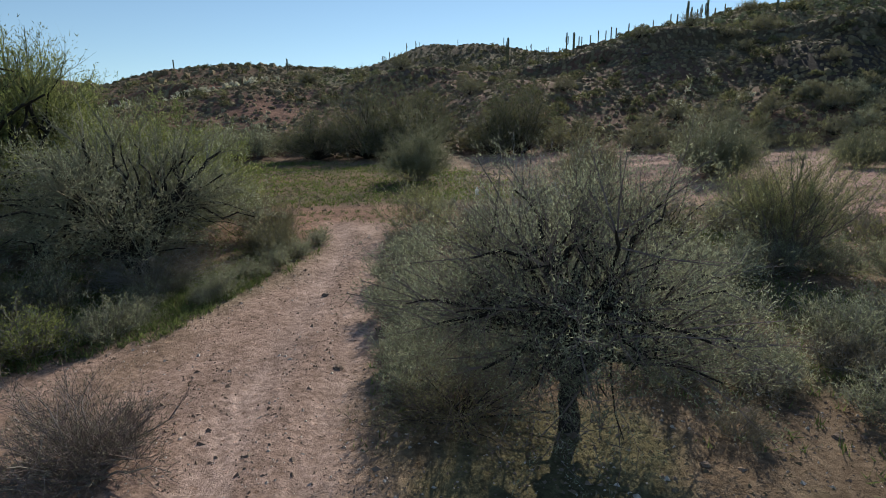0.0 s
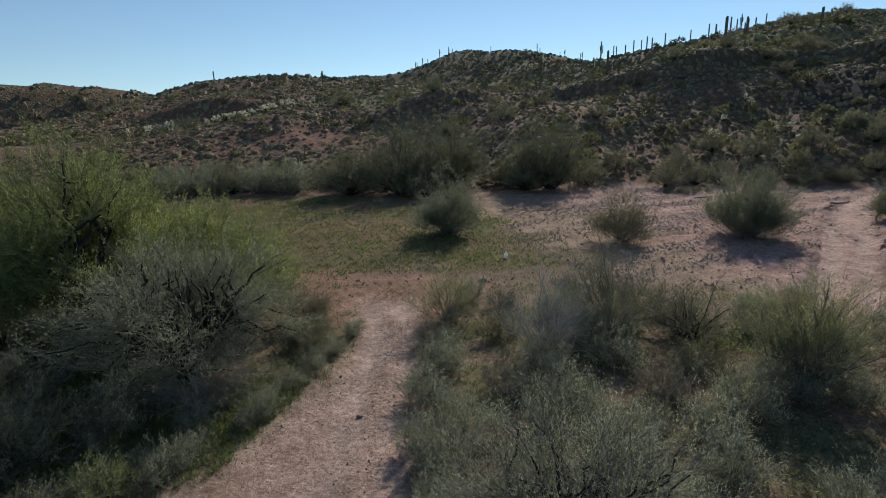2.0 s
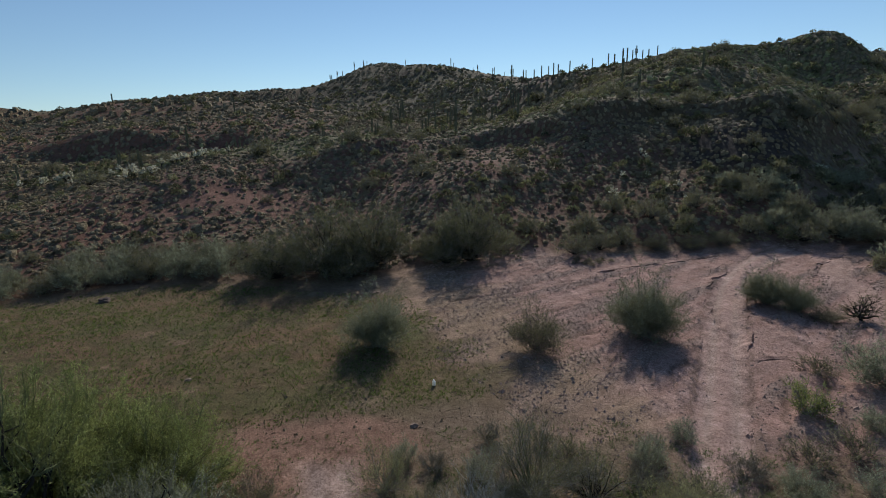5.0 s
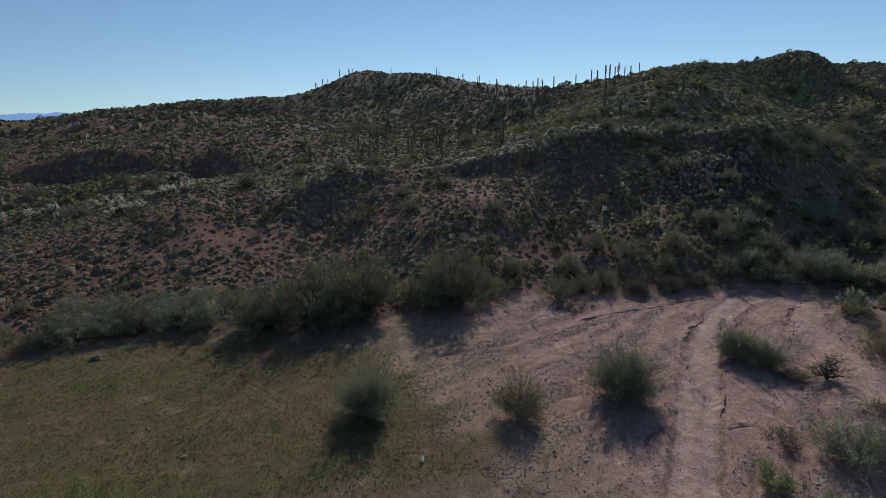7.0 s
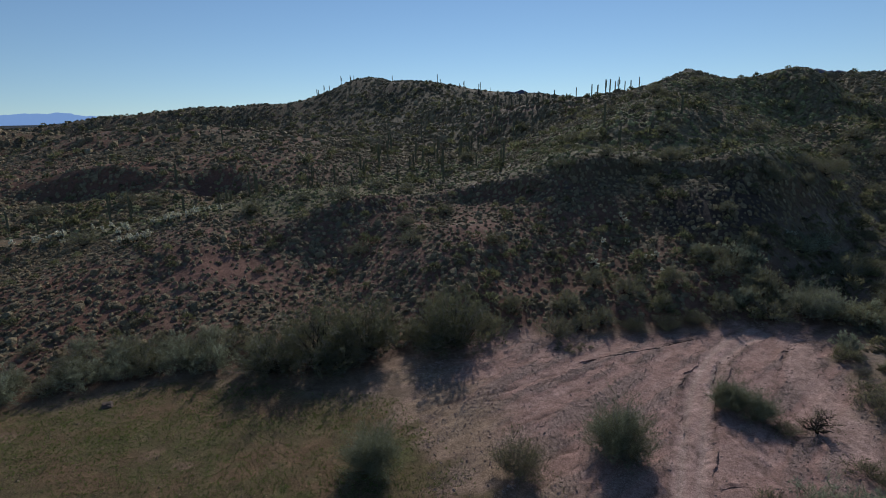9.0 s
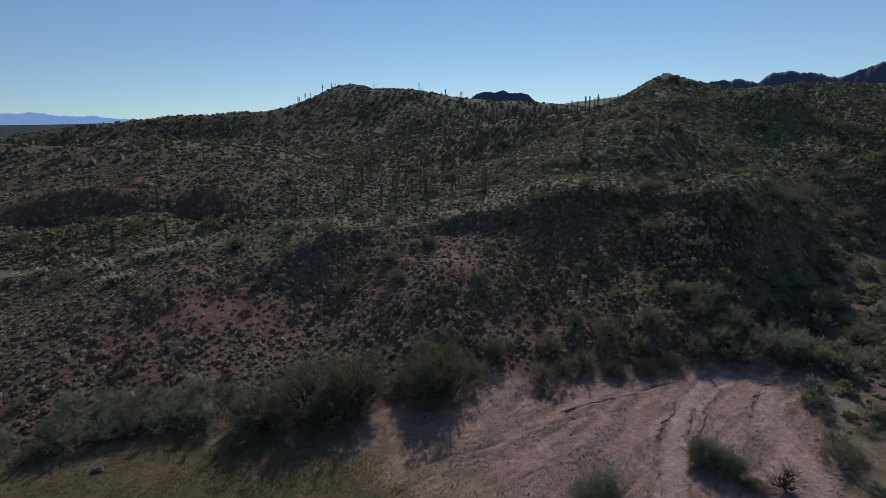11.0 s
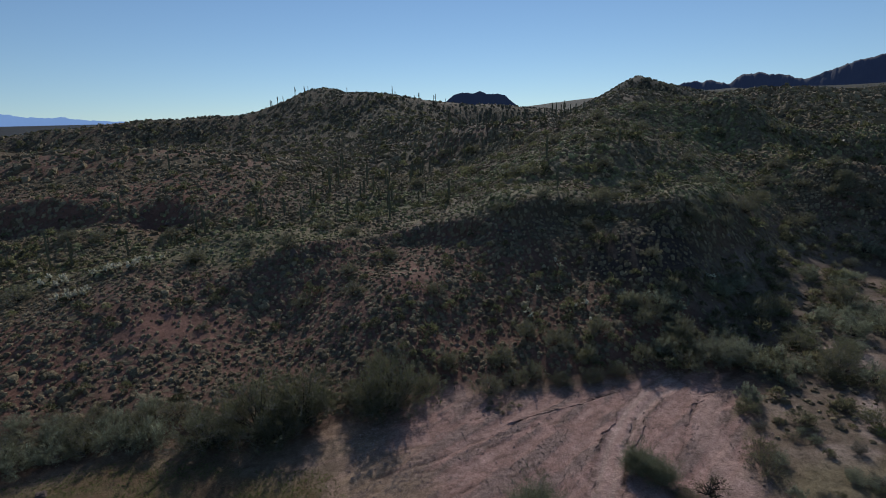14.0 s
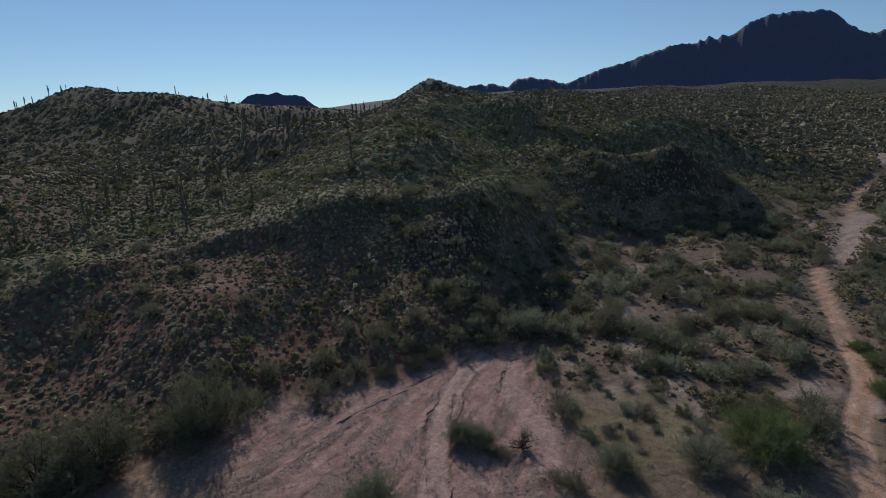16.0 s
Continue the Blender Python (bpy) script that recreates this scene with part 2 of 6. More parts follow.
def ground_material():
    mat, nodes, links, bsdf = shader("desert_ground")
    soil = nodes.new("ShaderNodeAttribute")
    soil.attribute_name = "soil"
    brush = nodes.new("ShaderNodeAttribute")
    brush.attribute_name = "brush"
    fine = place_noise(nodes, links, 7.0, 5.0, 0.75)
    wide = place_noise(nodes, links, 0.45, 5.0, 0.65)
    tone = mixed(nodes, links, spread(nodes, links, fine, 0.38, 0.62), (0.68, 0.66, 0.64), (1.25, 1.25, 1.25))
    c = mixed(nodes, links, 1.0, soil.outputs["Color"], tone, "MULTIPLY")
    tone = mixed(nodes, links, spread(nodes, links, wide, 0.3, 0.7), (0.78, 0.76, 0.74), (1.18, 1.18, 1.18))
    c = mixed(nodes, links, 1.0, c, tone, "MULTIPLY")
    mid = place_noise(nodes, links, 1.7, 6.0, 0.75)
    tone = mixed(nodes, links, spread(nodes, links, mid, 0.36, 0.64), (0.76, 0.74, 0.72), (1.2, 1.2, 1.2))
    c = mixed(nodes, links, 1.0, c, tone, "MULTIPLY")
    # pebbles
    geo = nodes.new("ShaderNodeNewGeometry")
    pebble = node(nodes, "ShaderNodeTexVoronoi", Scale=5.5)
    links.new(geo.outputs["Position"], pebble.inputs["Vector"])
    chip = spread(nodes, links, pebble.outputs["Distance"], 0.24, 0.14)
    shade = mixed(nodes, links, pebble.outputs["Color"], (0.5, 0.45, 0.42), (1.5, 1.45, 1.4))
    c = mixed(nodes, links, chip, c, mixed(nodes, links, 1.0, c, shade, "MULTIPLY"))
    # low tufts too small and too many to build: their colour and their relief
    warp = node(nodes, "ShaderNodeTexNoise", Scale=1.3, Detail=3.0)
    links.new(geo.outputs["Position"], warp.inputs["Vector"])
    shift = nodes.new("ShaderNodeVectorMath")
    shift.operation = "MULTIPLY_ADD"
    shift.inputs[1].default_value = (1.1, 1.1, 1.1)
    links.new(warp.outputs["Color"], shift.inputs[0])
    links.new(geo.outputs["Position"], shift.inputs[2])
    cells = node(nodes, "ShaderNodeTexVoronoi", Scale=0.95)
    links.new(shift.outputs[0], cells.inputs["Vector"])
    sparse = place_noise(nodes, links, 0.16, 4.0, 0.6)
    reach = spread(nodes, links, sparse, 0.40, 0.62)
    tuft = spread(nodes, links, cells.outputs["Distance"], 0.74, 0.32)
    both = nodes.new("ShaderNodeMath")
    both.operation = "MULTIPLY"
    links.new(tuft, both.inputs[0])
    links.new(brush.outputs["Fac"], both.inputs[1])
    some = nodes.new("ShaderNodeMath")
    some.operation = "MULTIPLY"
    links.new(both.outputs[0], some.inputs[0])
    links.new(mixed(nodes, links, reach, (0.2, 0.2, 0.2), (1.0, 1.0, 1.0)), some.inputs[1])
    leafy = mixed(nodes, links, cells.outputs["Color"], (0.055, 0.041, 0.024), (0.225, 0.188, 0.115))
    leafy = mixed(nodes, links, 1.0, leafy, mixed(nodes, links, spread(nodes, links, fine, 0.3, 0.7), (0.55, 0.55, 0.55), (1.4, 1.4, 1.4)), "MULTIPLY")
    c = mixed(nodes, links, spread(nodes, links, some.outputs[0], 0.10, 0.28), c, leafy)
    links.new(c, bsdf.inputs["Base Color"])
    bsdf.inputs["Roughness"].default_value = 0.95
    bsdf.inputs["Specular IOR Level"].default_value = 0.15
    lumps = place_noise(nodes, links, 3.2, 8.0, 0.8)
    add = nodes.new("ShaderNodeMath")
    add.operation = "ADD"
    links.new(fine, add.inputs[0])
    links.new(lumps, add.inputs[1])
    whole = nodes.new("ShaderNodeMath")
    whole.operation = "MULTIPLY_ADD"
    whole.inputs[1].default_value = 7.0
    links.new(some.outputs[0], whole.inputs[0])
    links.new(add.outputs[0], whole.inputs[2])
    bump = node(nodes, "ShaderNodeBump", Strength=0.7, Distance=0.08)
    links.new(whole.outputs[0], bump.inputs["Height"])
    links.new(bump.outputs["Normal"], bsdf.inputs["Normal"])
    return mat


def leaf_material(name, dark, light, glow=0.35):
    """Thin leaves and green twigs: some of the light passes through."""
    mat, nodes, links, bsdf = shader(name)
    tone = nodes.new("ShaderNodeAttribute")
    tone.attribute_name = "tone"
    each = nodes.new("ShaderNodeNewGeometry")
    c = mixed(nodes, links, tone.outputs["Fac"], dark, light)
    c = mixed(nodes, links, 1.0, c, mixed(nodes, links, each.outputs["Random Per Island"], (0.6, 0.6, 0.6), (1.4, 1.4, 1.35)), "MULTIPLY")
    thin = nodes.new("ShaderNodeBsdfTranslucent")
    links.new(c, thin.inputs["Color"])
    links.new(c, bsdf.inputs["Base Color"])
    bsdf.inputs["Roughness"].default_value = 0.6
    bsdf.inputs["Specular IOR Level"].default_value = 0.25
    mix = nodes.new("ShaderNodeMixShader")
    mix.inputs[0].default_value = glow
    links.new(bsdf.outputs[0], mix.inputs[1])
    links.new(thin.outputs[0], mix.inputs[2])
    links.new(mix.outputs[0], nodes["Material Output"].inputs["Surface"])
    return mat


def plain_material(name, dark, light, scale=6.0, rough=0.85, bump=0.4, reach=0.03):
    mat, nodes, links, bsdf = shader(name)
    grain = place_noise(nodes, links, scale, 6.0, 0.7)
    links.new(mixed(nodes, links, spread(nodes, links, grain, 0.3, 0.7), dark, light), bsdf.inputs["Base Color"])
    bsdf.inputs["Roughness"].default_value = rough
    bsdf.inputs["Specular IOR Level"].default_value = 0.2
    if bump:
        lift = node(nodes, "ShaderNodeBump", Strength=bump, Distance=reach)
        links.new(grain, lift.inputs["Height"])
        links.new(lift.outputs["Normal"], bsdf.inputs["Normal"])
    return mat


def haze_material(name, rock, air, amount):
    """A far backdrop; a faint glow stands in for kilometres of bright hazy air."""
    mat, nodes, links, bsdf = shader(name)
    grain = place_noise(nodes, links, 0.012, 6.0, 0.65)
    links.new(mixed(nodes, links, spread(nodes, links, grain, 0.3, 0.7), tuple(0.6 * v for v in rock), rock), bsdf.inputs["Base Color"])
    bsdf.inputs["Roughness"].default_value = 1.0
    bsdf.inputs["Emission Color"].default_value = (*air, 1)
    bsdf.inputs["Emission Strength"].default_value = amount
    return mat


M_GROUND = ground_material()
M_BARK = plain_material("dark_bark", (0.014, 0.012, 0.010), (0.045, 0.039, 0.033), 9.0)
M_TWIG = plain_material("grey_twigs", (0.14, 0.127, 0.11), (0.36, 0.33, 0.285), 5.0, bump=0)
M_LEAFTWIG = plain_material("olive_grey_twigs", (0.115, 0.11, 0.075), (0.30, 0.285, 0.20), 5.0, bump=0)
M_PURPLE = plain_material("reddish_bare_twigs", (0.10, 0.08, 0.075), (0.26, 0.205, 0.19), 5.0, bump=0)
M_BLEACHED = plain_material("bleached_wood", (0.30, 0.28, 0.25), (0.55, 0.52, 0.47), 5.0, bump=0)
M_GREENBARK = plain_material("green_bark", (0.10, 0.11, 0.045), (0.24, 0.24, 0.11), 7.0)
M_MESQUITE = leaf_material("grey_green_leaves", (0.15, 0.163, 0.103), (0.385, 0.40, 0.272), 0.52)
M_VERDE = leaf_material("yellow_green_leaves", (0.138, 0.168, 0.055), (0.335, 0.365, 0.132), 0.5)
M_BROOM = leaf_material("cool_green_leaves", (0.13, 0.14, 0.088), (0.295, 0.302, 0.205), 0.45)
M_OLIVE = leaf_material("olive_leaves", (0.11, 0.108, 0.055), (0.28, 0.262, 0.145), 0.4)
M_THICKET = leaf_material("dark_olive_leaves", (0.06, 0.063, 0.033), (0.235, 0.23, 0.115), 0.42)
M_DRY = leaf_material("dry_straw_leaves", (0.12, 0.105, 0.07), (0.26, 0.235, 0.17), 0.25)
M_HILLBUSH = leaf_material("hillside_bush_leaves", (0.125, 0.115, 0.062), (0.30, 0.275, 0.155), 0.42)
M_BRUSH = leaf_material("hillside_brush_leaves", (0.165, 0.133, 0.072), (0.39, 0.315, 0.18), 0.42)
def mound_material(name, dark, light):
    """Tight shrubs: leaf clusters as colour grain and relief."""
    mat, nodes, links, bsdf = shader(name)
    tone = nodes.new("ShaderNodeAttribute")
    tone.attribute_name = "tone"
    c = mixed(nodes, links, tone.outputs["Fac"], dark, light)
    grain = place_noise(nodes, links, 9.0, 5.0, 0.8)
    c = mixed(nodes, links, 1.0, c, mixed(nodes, links, spread(nodes, links, grain, 0.32, 0.68), (0.4, 0.4, 0.38), (1.5, 1.5, 1.45)), "MULTIPLY")
    links.new(c, bsdf.inputs["Base Color"])
    bsdf.inputs["Roughness"].default_value = 0.9
    bsdf.inputs["Specular IOR Level"].default_value = 0.1
    lift = node(nodes, "ShaderNodeBump", Strength=1.0, Distance=0.25)
    links.new(grain, lift.inputs["Height"])
    links.new(lift.outputs["Normal"], bsdf.inputs["Normal"])
    return mat


M_MOUND = mound_material("tight_shrub_leaves", (0.15, 0.11, 0.068), (0.38, 0.30, 0.185))
M_HERB = mound_material("pale_green_herb_leaves", (0.14, 0.13, 0.06), (0.36, 0.345, 0.17))
M_HERBLEAF = leaf_material("pale_green_herb_sprigs", (0.17, 0.165, 0.075), (0.42, 0.41, 0.20), 0.45)
M_FIELD = leaf_material("short_field_weeds", (0.08, 0.115, 0.03), (0.205, 0.255, 0.065), 0.45)
M_GRASS = leaf_material("fresh_grass", (0.085, 0.115, 0.042), (0.205, 0.25, 0.09), 0.42)
M_CACTUS = plain_material("saguaro_skin", (0.09, 0.09, 0.052), (0.20, 0.19, 0.12), 3.0)
M_SPINE = leaf_material("pale_cholla_spines", (0.62, 0.58, 0.44), (0.92, 0.89, 0.73), 0.5)
M_STONE = plain_material("desert_stone", (0.12, 0.082, 0.062), (0.36, 0.27, 0.21), 3.0)
M_PALE = plain_material("pale_pebbles", (0.40, 0.34, 0.29), (0.62, 0.55, 0.49), 3.0)
M_CLOD = plain_material("dry_earth_clods", (0.24, 0.165, 0.13), (0.46, 0.325, 0.265), 2.0)
M_LITTER = plain_material("brown_leaf_litter", (0.09, 0.064, 0.038), (0.34, 0.25, 0.15), 6.0, bump=0)
M_CLIFF = plain_material("red_brown_rock", (0.06, 0.045, 0.038), (0.20, 0.14, 0.11), 0.9, reach=0.3)
M_BOTTLE = leaf_material("white_plastic", (0.82, 0.83, 0.82), (0.86, 0.86, 0.85), 0.45)
# far rock with haze painted in as a weak blue emission
M_FARROCK = haze_material("dark_far_rock_haze_glow", (0.035, 0.032, 0.032), (0.010, 0.017, 0.045), 0.8)
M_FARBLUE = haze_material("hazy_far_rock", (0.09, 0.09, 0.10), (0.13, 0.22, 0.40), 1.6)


# ---------------------------------------------------------------- meshes
def mesh_of(name, verts, faces, mat, smooth=False, tone=None):
    """One mesh object from arrays: verts (n, 3), faces (m, 3 or 4)."""
    verts, faces = np.asarray(verts, np.float32), np.asarray(faces, np.int32)
    data = bpy.data.meshes.new(name)
    data.vertices.add(len(verts))
    data.vertices.foreach_set("co", verts.ravel())
    k = faces.shape[1]
    data.loops.add(faces.size)
    data.loops.foreach_set("vertex_index", faces.ravel())
    data.polygons.add(len(faces))
    data.polygons.foreach_set("loop_start", np.arange(0, faces.size, k, dtype=np.int32))
    data.polygons.foreach_set("use_smooth", np.full(len(faces), smooth))
    if tone is not None:
        data.attributes.new("tone", "FLOAT", "POINT").data.foreach_set("value", np.asarray(tone, np.float32))
    data.materials.append(mat)
    data.update()
    return new(name, data)


def under(child, parent, label=""):
    child.parent = parent
    return tagged(child, label) if label else child


def unit(v):
    return v / np.maximum(np.linalg.norm(v, axis=-1, keepdims=True), 1e-9)


def slivers(rng, root, way, length, width, tone):
    """Thin pointed leaves: three corners each."""
    n = len(root)
    side = unit(np.cross(way, rng.normal(size=(n, 3))))
    w = np.broadcast_to(np.asarray(width, float), (n,))[:, None] / 2
    l = np.broadcast_to(np.asarray(length, float), (n,))[:, None]
    v = np.stack([root - side * w, root + side * w, root + way * l], 1).reshape(-1, 3)
    return v, np.arange(3 * n).reshape(-1, 3), np.repeat(tone, 3)


def tubes(lines, r0, r1, sides):
    """Tapered limbs along polylines (n, k, 3)."""
    n, k, _ = lines.shape
    way = unit(np.gradient(lines, axis=1))
    ref = np.where(np.abs(way[..., 2:3]) > 0.9, np.array([1.0, 0, 0]), np.array([0, 0, 1.0]))
    a = unit(np.cross(way, ref))
    b = np.cross(way, a)
    s = np.linspace(0, 1, k)[None, :, None, None]
    r = (np.asarray(r0)[:, None, None, None] * (1 - s) + np.asarray(r1)[:, None, None, None] * s)
    ang = np.arange(sides) * 2 * np.pi / sides
    ring = lines[:, :, None] + r * (a[:, :, None] * np.cos(ang)[None, None, :, None] + b[:, :, None] * np.sin(ang)[None, None, :, None])
    idx = np.arange(n * k * sides).reshape(n, k, sides)
    nxt = np.roll(idx, -1, 2)
    f = np.stack([idx[:, :-1], nxt[:, :-1], nxt[:, 1:], idx[:, 1:]], -1).reshape(-1, 4)
    return ring.reshape(-1, 3), f


def joined(*sets):
    vs, fs, at = [], [], 0
    for v, f in sets:
        vs.append(v)
        fs.append(f + at)
        at += len(v)
    return np.concatenate(vs), np.concatenate(fs)


def sprouts(rng, lines, count, first, length, wander, lift, outward, bend, pts=4):
    """Branches that leave the given polylines."""
    n, k, _ = lines.shape
    who = np.repeat(np.arange(n), count)
    u = rng.uniform(first, 1, n * count) * (k - 1)
    i = np.minimum(u.astype(int), k - 2)
    root = lines[who, i] + (lines[who, i + 1] - lines[who, i]) * (u - i)[:, None]
    along = unit(lines[who, i + 1] - lines[who, i])
    out = unit(root * [1, 1, 0.15] + 1e-6)
    way = unit(along * 0.8 + wander * rng.normal(size=root.shape) + outward * out + [0, 0, lift])
    l = length * rng.uniform(0.55, 1.25, n * count)[:, None, None]
    s = np.linspace(0, 1, pts)[None, :, None]
    curve = unit(rng.normal(size=root.shape) * 0.8 + [0, 0, bend * 2])
    return root[:, None] + way[:, None] * l * s + curve[:, None] * (abs(bend) + 0.12) * l * s * s


def plant(name, label, category, seed, tall, wide, limbs=40, fork=(6, 5), leaf=9, leaf_len=0.16, leaf_wide=0.02, skirt=0.0, hollow=0.5, lift=0.3, tuft=0.16,
          bark=None, twig=None, leaves=None, thick=0.09, bole=0.0, bare=0.0, ragged=0.22, light=False, crooked=False, full=0.0, droop=None):
    """A desert tree or shrub: limbs that reach out into a loose dome, branchlets, twigs and leaves. Its base is at the origin.
    skirt: height of the crown's lower edge; bole: height of a single trunk, 0 for many stems; hollow: how far in the crown is open;
    full: share of limbs that fill the foot; droop: how far the limbs hang."""
    rng = np.random.default_rng(seed)
    base = new(name)
    az = rng.uniform(0, 2 * np.pi, limbs)
    mid = skirt + 0.30 * (tall - skirt)
    least = droop if droop is not None else -0.3 if bole else -0.75
    up = np.arcsin(rng.uniform(least, 1.0, limbs))
    if full:
        up = np.where(rng.random(limbs) < full, rng.uniform(-0.8, 0.1, limbs), up)
    far = rng.uniform(hollow, 1.0, limbs) * (1 + ragged * np.sin(3 * az + seed) * np.cos(2.3 * up + 0.7 * seed)) * rng.uniform(1 - ragged, 1 + 0.4 * ragged, limbs)
    lump = 1 - 0.10 * np.abs(np.sin(2 * up))
    side = np.where(up > 0, np.cos(up), np.maximum(np.cos(up), 0.88)) * wide / 2 * far
    tip = np.stack([np.cos(az) * side, np.sin(az) * side, mid + np.where(up > 0, (tall - mid) * np.sin(up), (mid - skirt) * np.sin(up)) * np.minimum(far * lump, 1.08)], -1)
    tip[:, 2] = np.maximum(tip[:, 2], 0.08)
    root = rng.normal(size=(limbs, 3)) * [0.05 * wide ** 0.5, 0.05 * wide ** 0.5, 0] * (0.3 if bole else 1.0) + [0, 0, bole * 0.92 - 0.06 * (bole == 0)]
    s = np.linspace(0, 1, 6)[None, :, None]
    mains = None
    if crooked:
        # a few crooked main limbs carry all the others
        count = 9
        maz, mup = np.arange(count) * 2.4 + rng.normal(0, 0.25, count), rng.uniform(0.25, 1.25, count)
        mtip = np.stack([np.cos(maz) * np.cos(mup) * wide * 0.30, np.sin(maz) * np.cos(mup) * wide * 0.30, bole + (tall - bole) * 0.62 * np.sin(mup)], -1)
        start = np.array([0, 0, bole * 0.95]) + rng.normal(size=(count, 3)) * 0.02
        mains = start[:, None] * (1 - s) + mtip[:, None] * s + rng.normal(size=(count, 6, 3)) * 0.045 * wide * np.sin(np.pi * s) * [1, 1, 0.7]
        near = unit(tip - [0, 0, bole]) @ unit(mtip - [0, 0, bole]).T + rng.normal(0, 0.08, (limbs, count))
        pick, u = near.argmax(1), rng.uniform(0.3, 1.0, limbs) * 4.999
        i = u.astype(int)
        root = mains[pick, i] + (mains[pick, i + 1] - mains[pick, i]) * (u - i)[:, None]
    rise = np.stack([np.zeros(limbs), np.zeros(limbs), (0.12 if crooked else 0.3 if bole else 0.10) * np.linalg.norm(tip - root, axis=1)], -1)
    l1 = root[:, None] * (1 - s) + tip[:, None] * s + rise[:, None] * (s * (1 - s) * 1.6) + rng.normal(size=(limbs, 6, 3)) * (0.022 if crooked else 0.032) * tall * np.sin(np.pi * s)
    l1[..., 2] = np.maximum(l1[..., 2], 0.02 if not bole else 0.1)
    l2 = sprouts(rng, l1, fork[0], 0.38, tuft * 1.5 * (tall + wide) / 2, 0.65, lift, 0.35, 0.10, 3)
    l3 = sprouts(rng, l2, fork[1], 0.2, tuft * 0.8 * (tall + wide) / 2, 0.75, lift, 0.2, 0.12, 2)
    for q in (l2, l3):
        q[..., 2] = np.maximum(q[..., 2], 0.03)
    one = np.ones
    size = thick * rng.uniform(0.22, 0.5, limbs) * np.where((up < 0) & (bole > 0), 0.35, 1.0)
    wood = [tubes(l1[:, ::2] if light else l1, size, size * 0.3, 3 if light else 4)]
    if bole:
        line = np.array([[[0, 0, -0.15], [0.03, 0.01, 0.25 * bole], [-0.03, 0.02, 0.65 * bole], [0.02, 0, 1.02 * bole]]])
        if crooked:
            for limb in mains:
                v, f = tubes(limb[None], np.array([thick * 0.8]), np.array([thick * 0.3]), 6)
                under(mesh_of("limb", v, f, bark or M_BARK, True), base)
        wood.insert(0, tubes(line, np.array([thick * 1.5]), np.array([thick * 1.05]), 9))
    v, f = joined(*wood)
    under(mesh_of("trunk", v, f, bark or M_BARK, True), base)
    if light:
        v, f, _ = slivers(rng, l2[:, 0], unit(l2[:, 2] - l2[:, 0]), np.linalg.norm(l2[:, 2] - l2[:, 0], axis=1), leaf_wide, one(len(l2)))
    else:
        v, f = tubes(l2, size.repeat(fork[0]) * 0.28, size.repeat(fork[0]) * 0.10, 3)
        f = np.concatenate([f[:, [0, 1, 2]], f[:, [0, 2, 3]]])
    way = l3[:, 1] - l3[:, 0]
    v2, f2, _ = slivers(rng, l3[:, 0], unit(way), np.linalg.norm(way, axis=1), np.maximum(leaf_wide * 0.6, 0.006), one(len(l3)))
    v, f = joined((v, f), (v2, f2))
    under(mesh_of("branchwork", v, f, twig or M_TWIG), base)
    if leaf:
        who = np.repeat(np.arange(len(l3)), leaf)
        who = who[rng.random(len(who)) > bare]
        if crooked:
            # the inside and the underside of the crown are bare
            at = l3[who, 1] / [wide / 2, wide / 2, tall]
            who = who[(np.linalg.norm(at, axis=1) > 0.62 + 0.15 * rng.normal(size=len(who))) & (at[:, 2] > 0.22 + 0.08 * rng.normal(size=len(who)))]
        u = rng.random(len(who))[:, None] * 1.05
        root = l3[who, 0] * (1 - u) + l3[who, 1] * u + rng.normal(size=(len(who), 3)) * 0.02 * wide ** 0.5
        along = unit(unit(way)[who] * 0.8 + rng.normal(size=root.shape) * 0.6 + [0, 0, 0.3])
        shade = np.clip(np.repeat(rng.normal(0.5, 0.2, limbs), fork[0] * fork[1])[who] + rng.normal(0, 0.15, len(who)), 0, 1)
        v, f, tone = slivers(rng, root, along, leaf_len * rng.uniform(0.6, 1.4, len(who)), leaf_wide * rng.uniform(0.7, 1.3, len(who)), shade)
        v[:, 2] = np.maximum(v[:, 2], 0.0)
        under(mesh_of("crown", v, f, leaves or M_MESQUITE, tone=tone), base)
    return tagged(base, label, category)


# ---------------------------------------------------------------- the ground, one sheet to the horizon
def grown(a, b, first, ratio):
    """Coordinates from a outwards to b, in growing steps."""
    out, d, at = [], first, a
    way = 1 if b > a else -1
    while abs(at - a) < abs(b - a):
        at += way * d
        d = min(d * ratio, 260)
        out.append(at)
    return out


def shaded_rock(x, y):
    """Steep rocky faces whose shade is put into the soil colour."""
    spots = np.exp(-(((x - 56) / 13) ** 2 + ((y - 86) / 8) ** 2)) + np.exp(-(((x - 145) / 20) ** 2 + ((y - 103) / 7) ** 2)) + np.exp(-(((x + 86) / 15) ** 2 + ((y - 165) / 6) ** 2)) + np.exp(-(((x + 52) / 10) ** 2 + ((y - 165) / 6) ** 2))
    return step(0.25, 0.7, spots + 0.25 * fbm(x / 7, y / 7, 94))


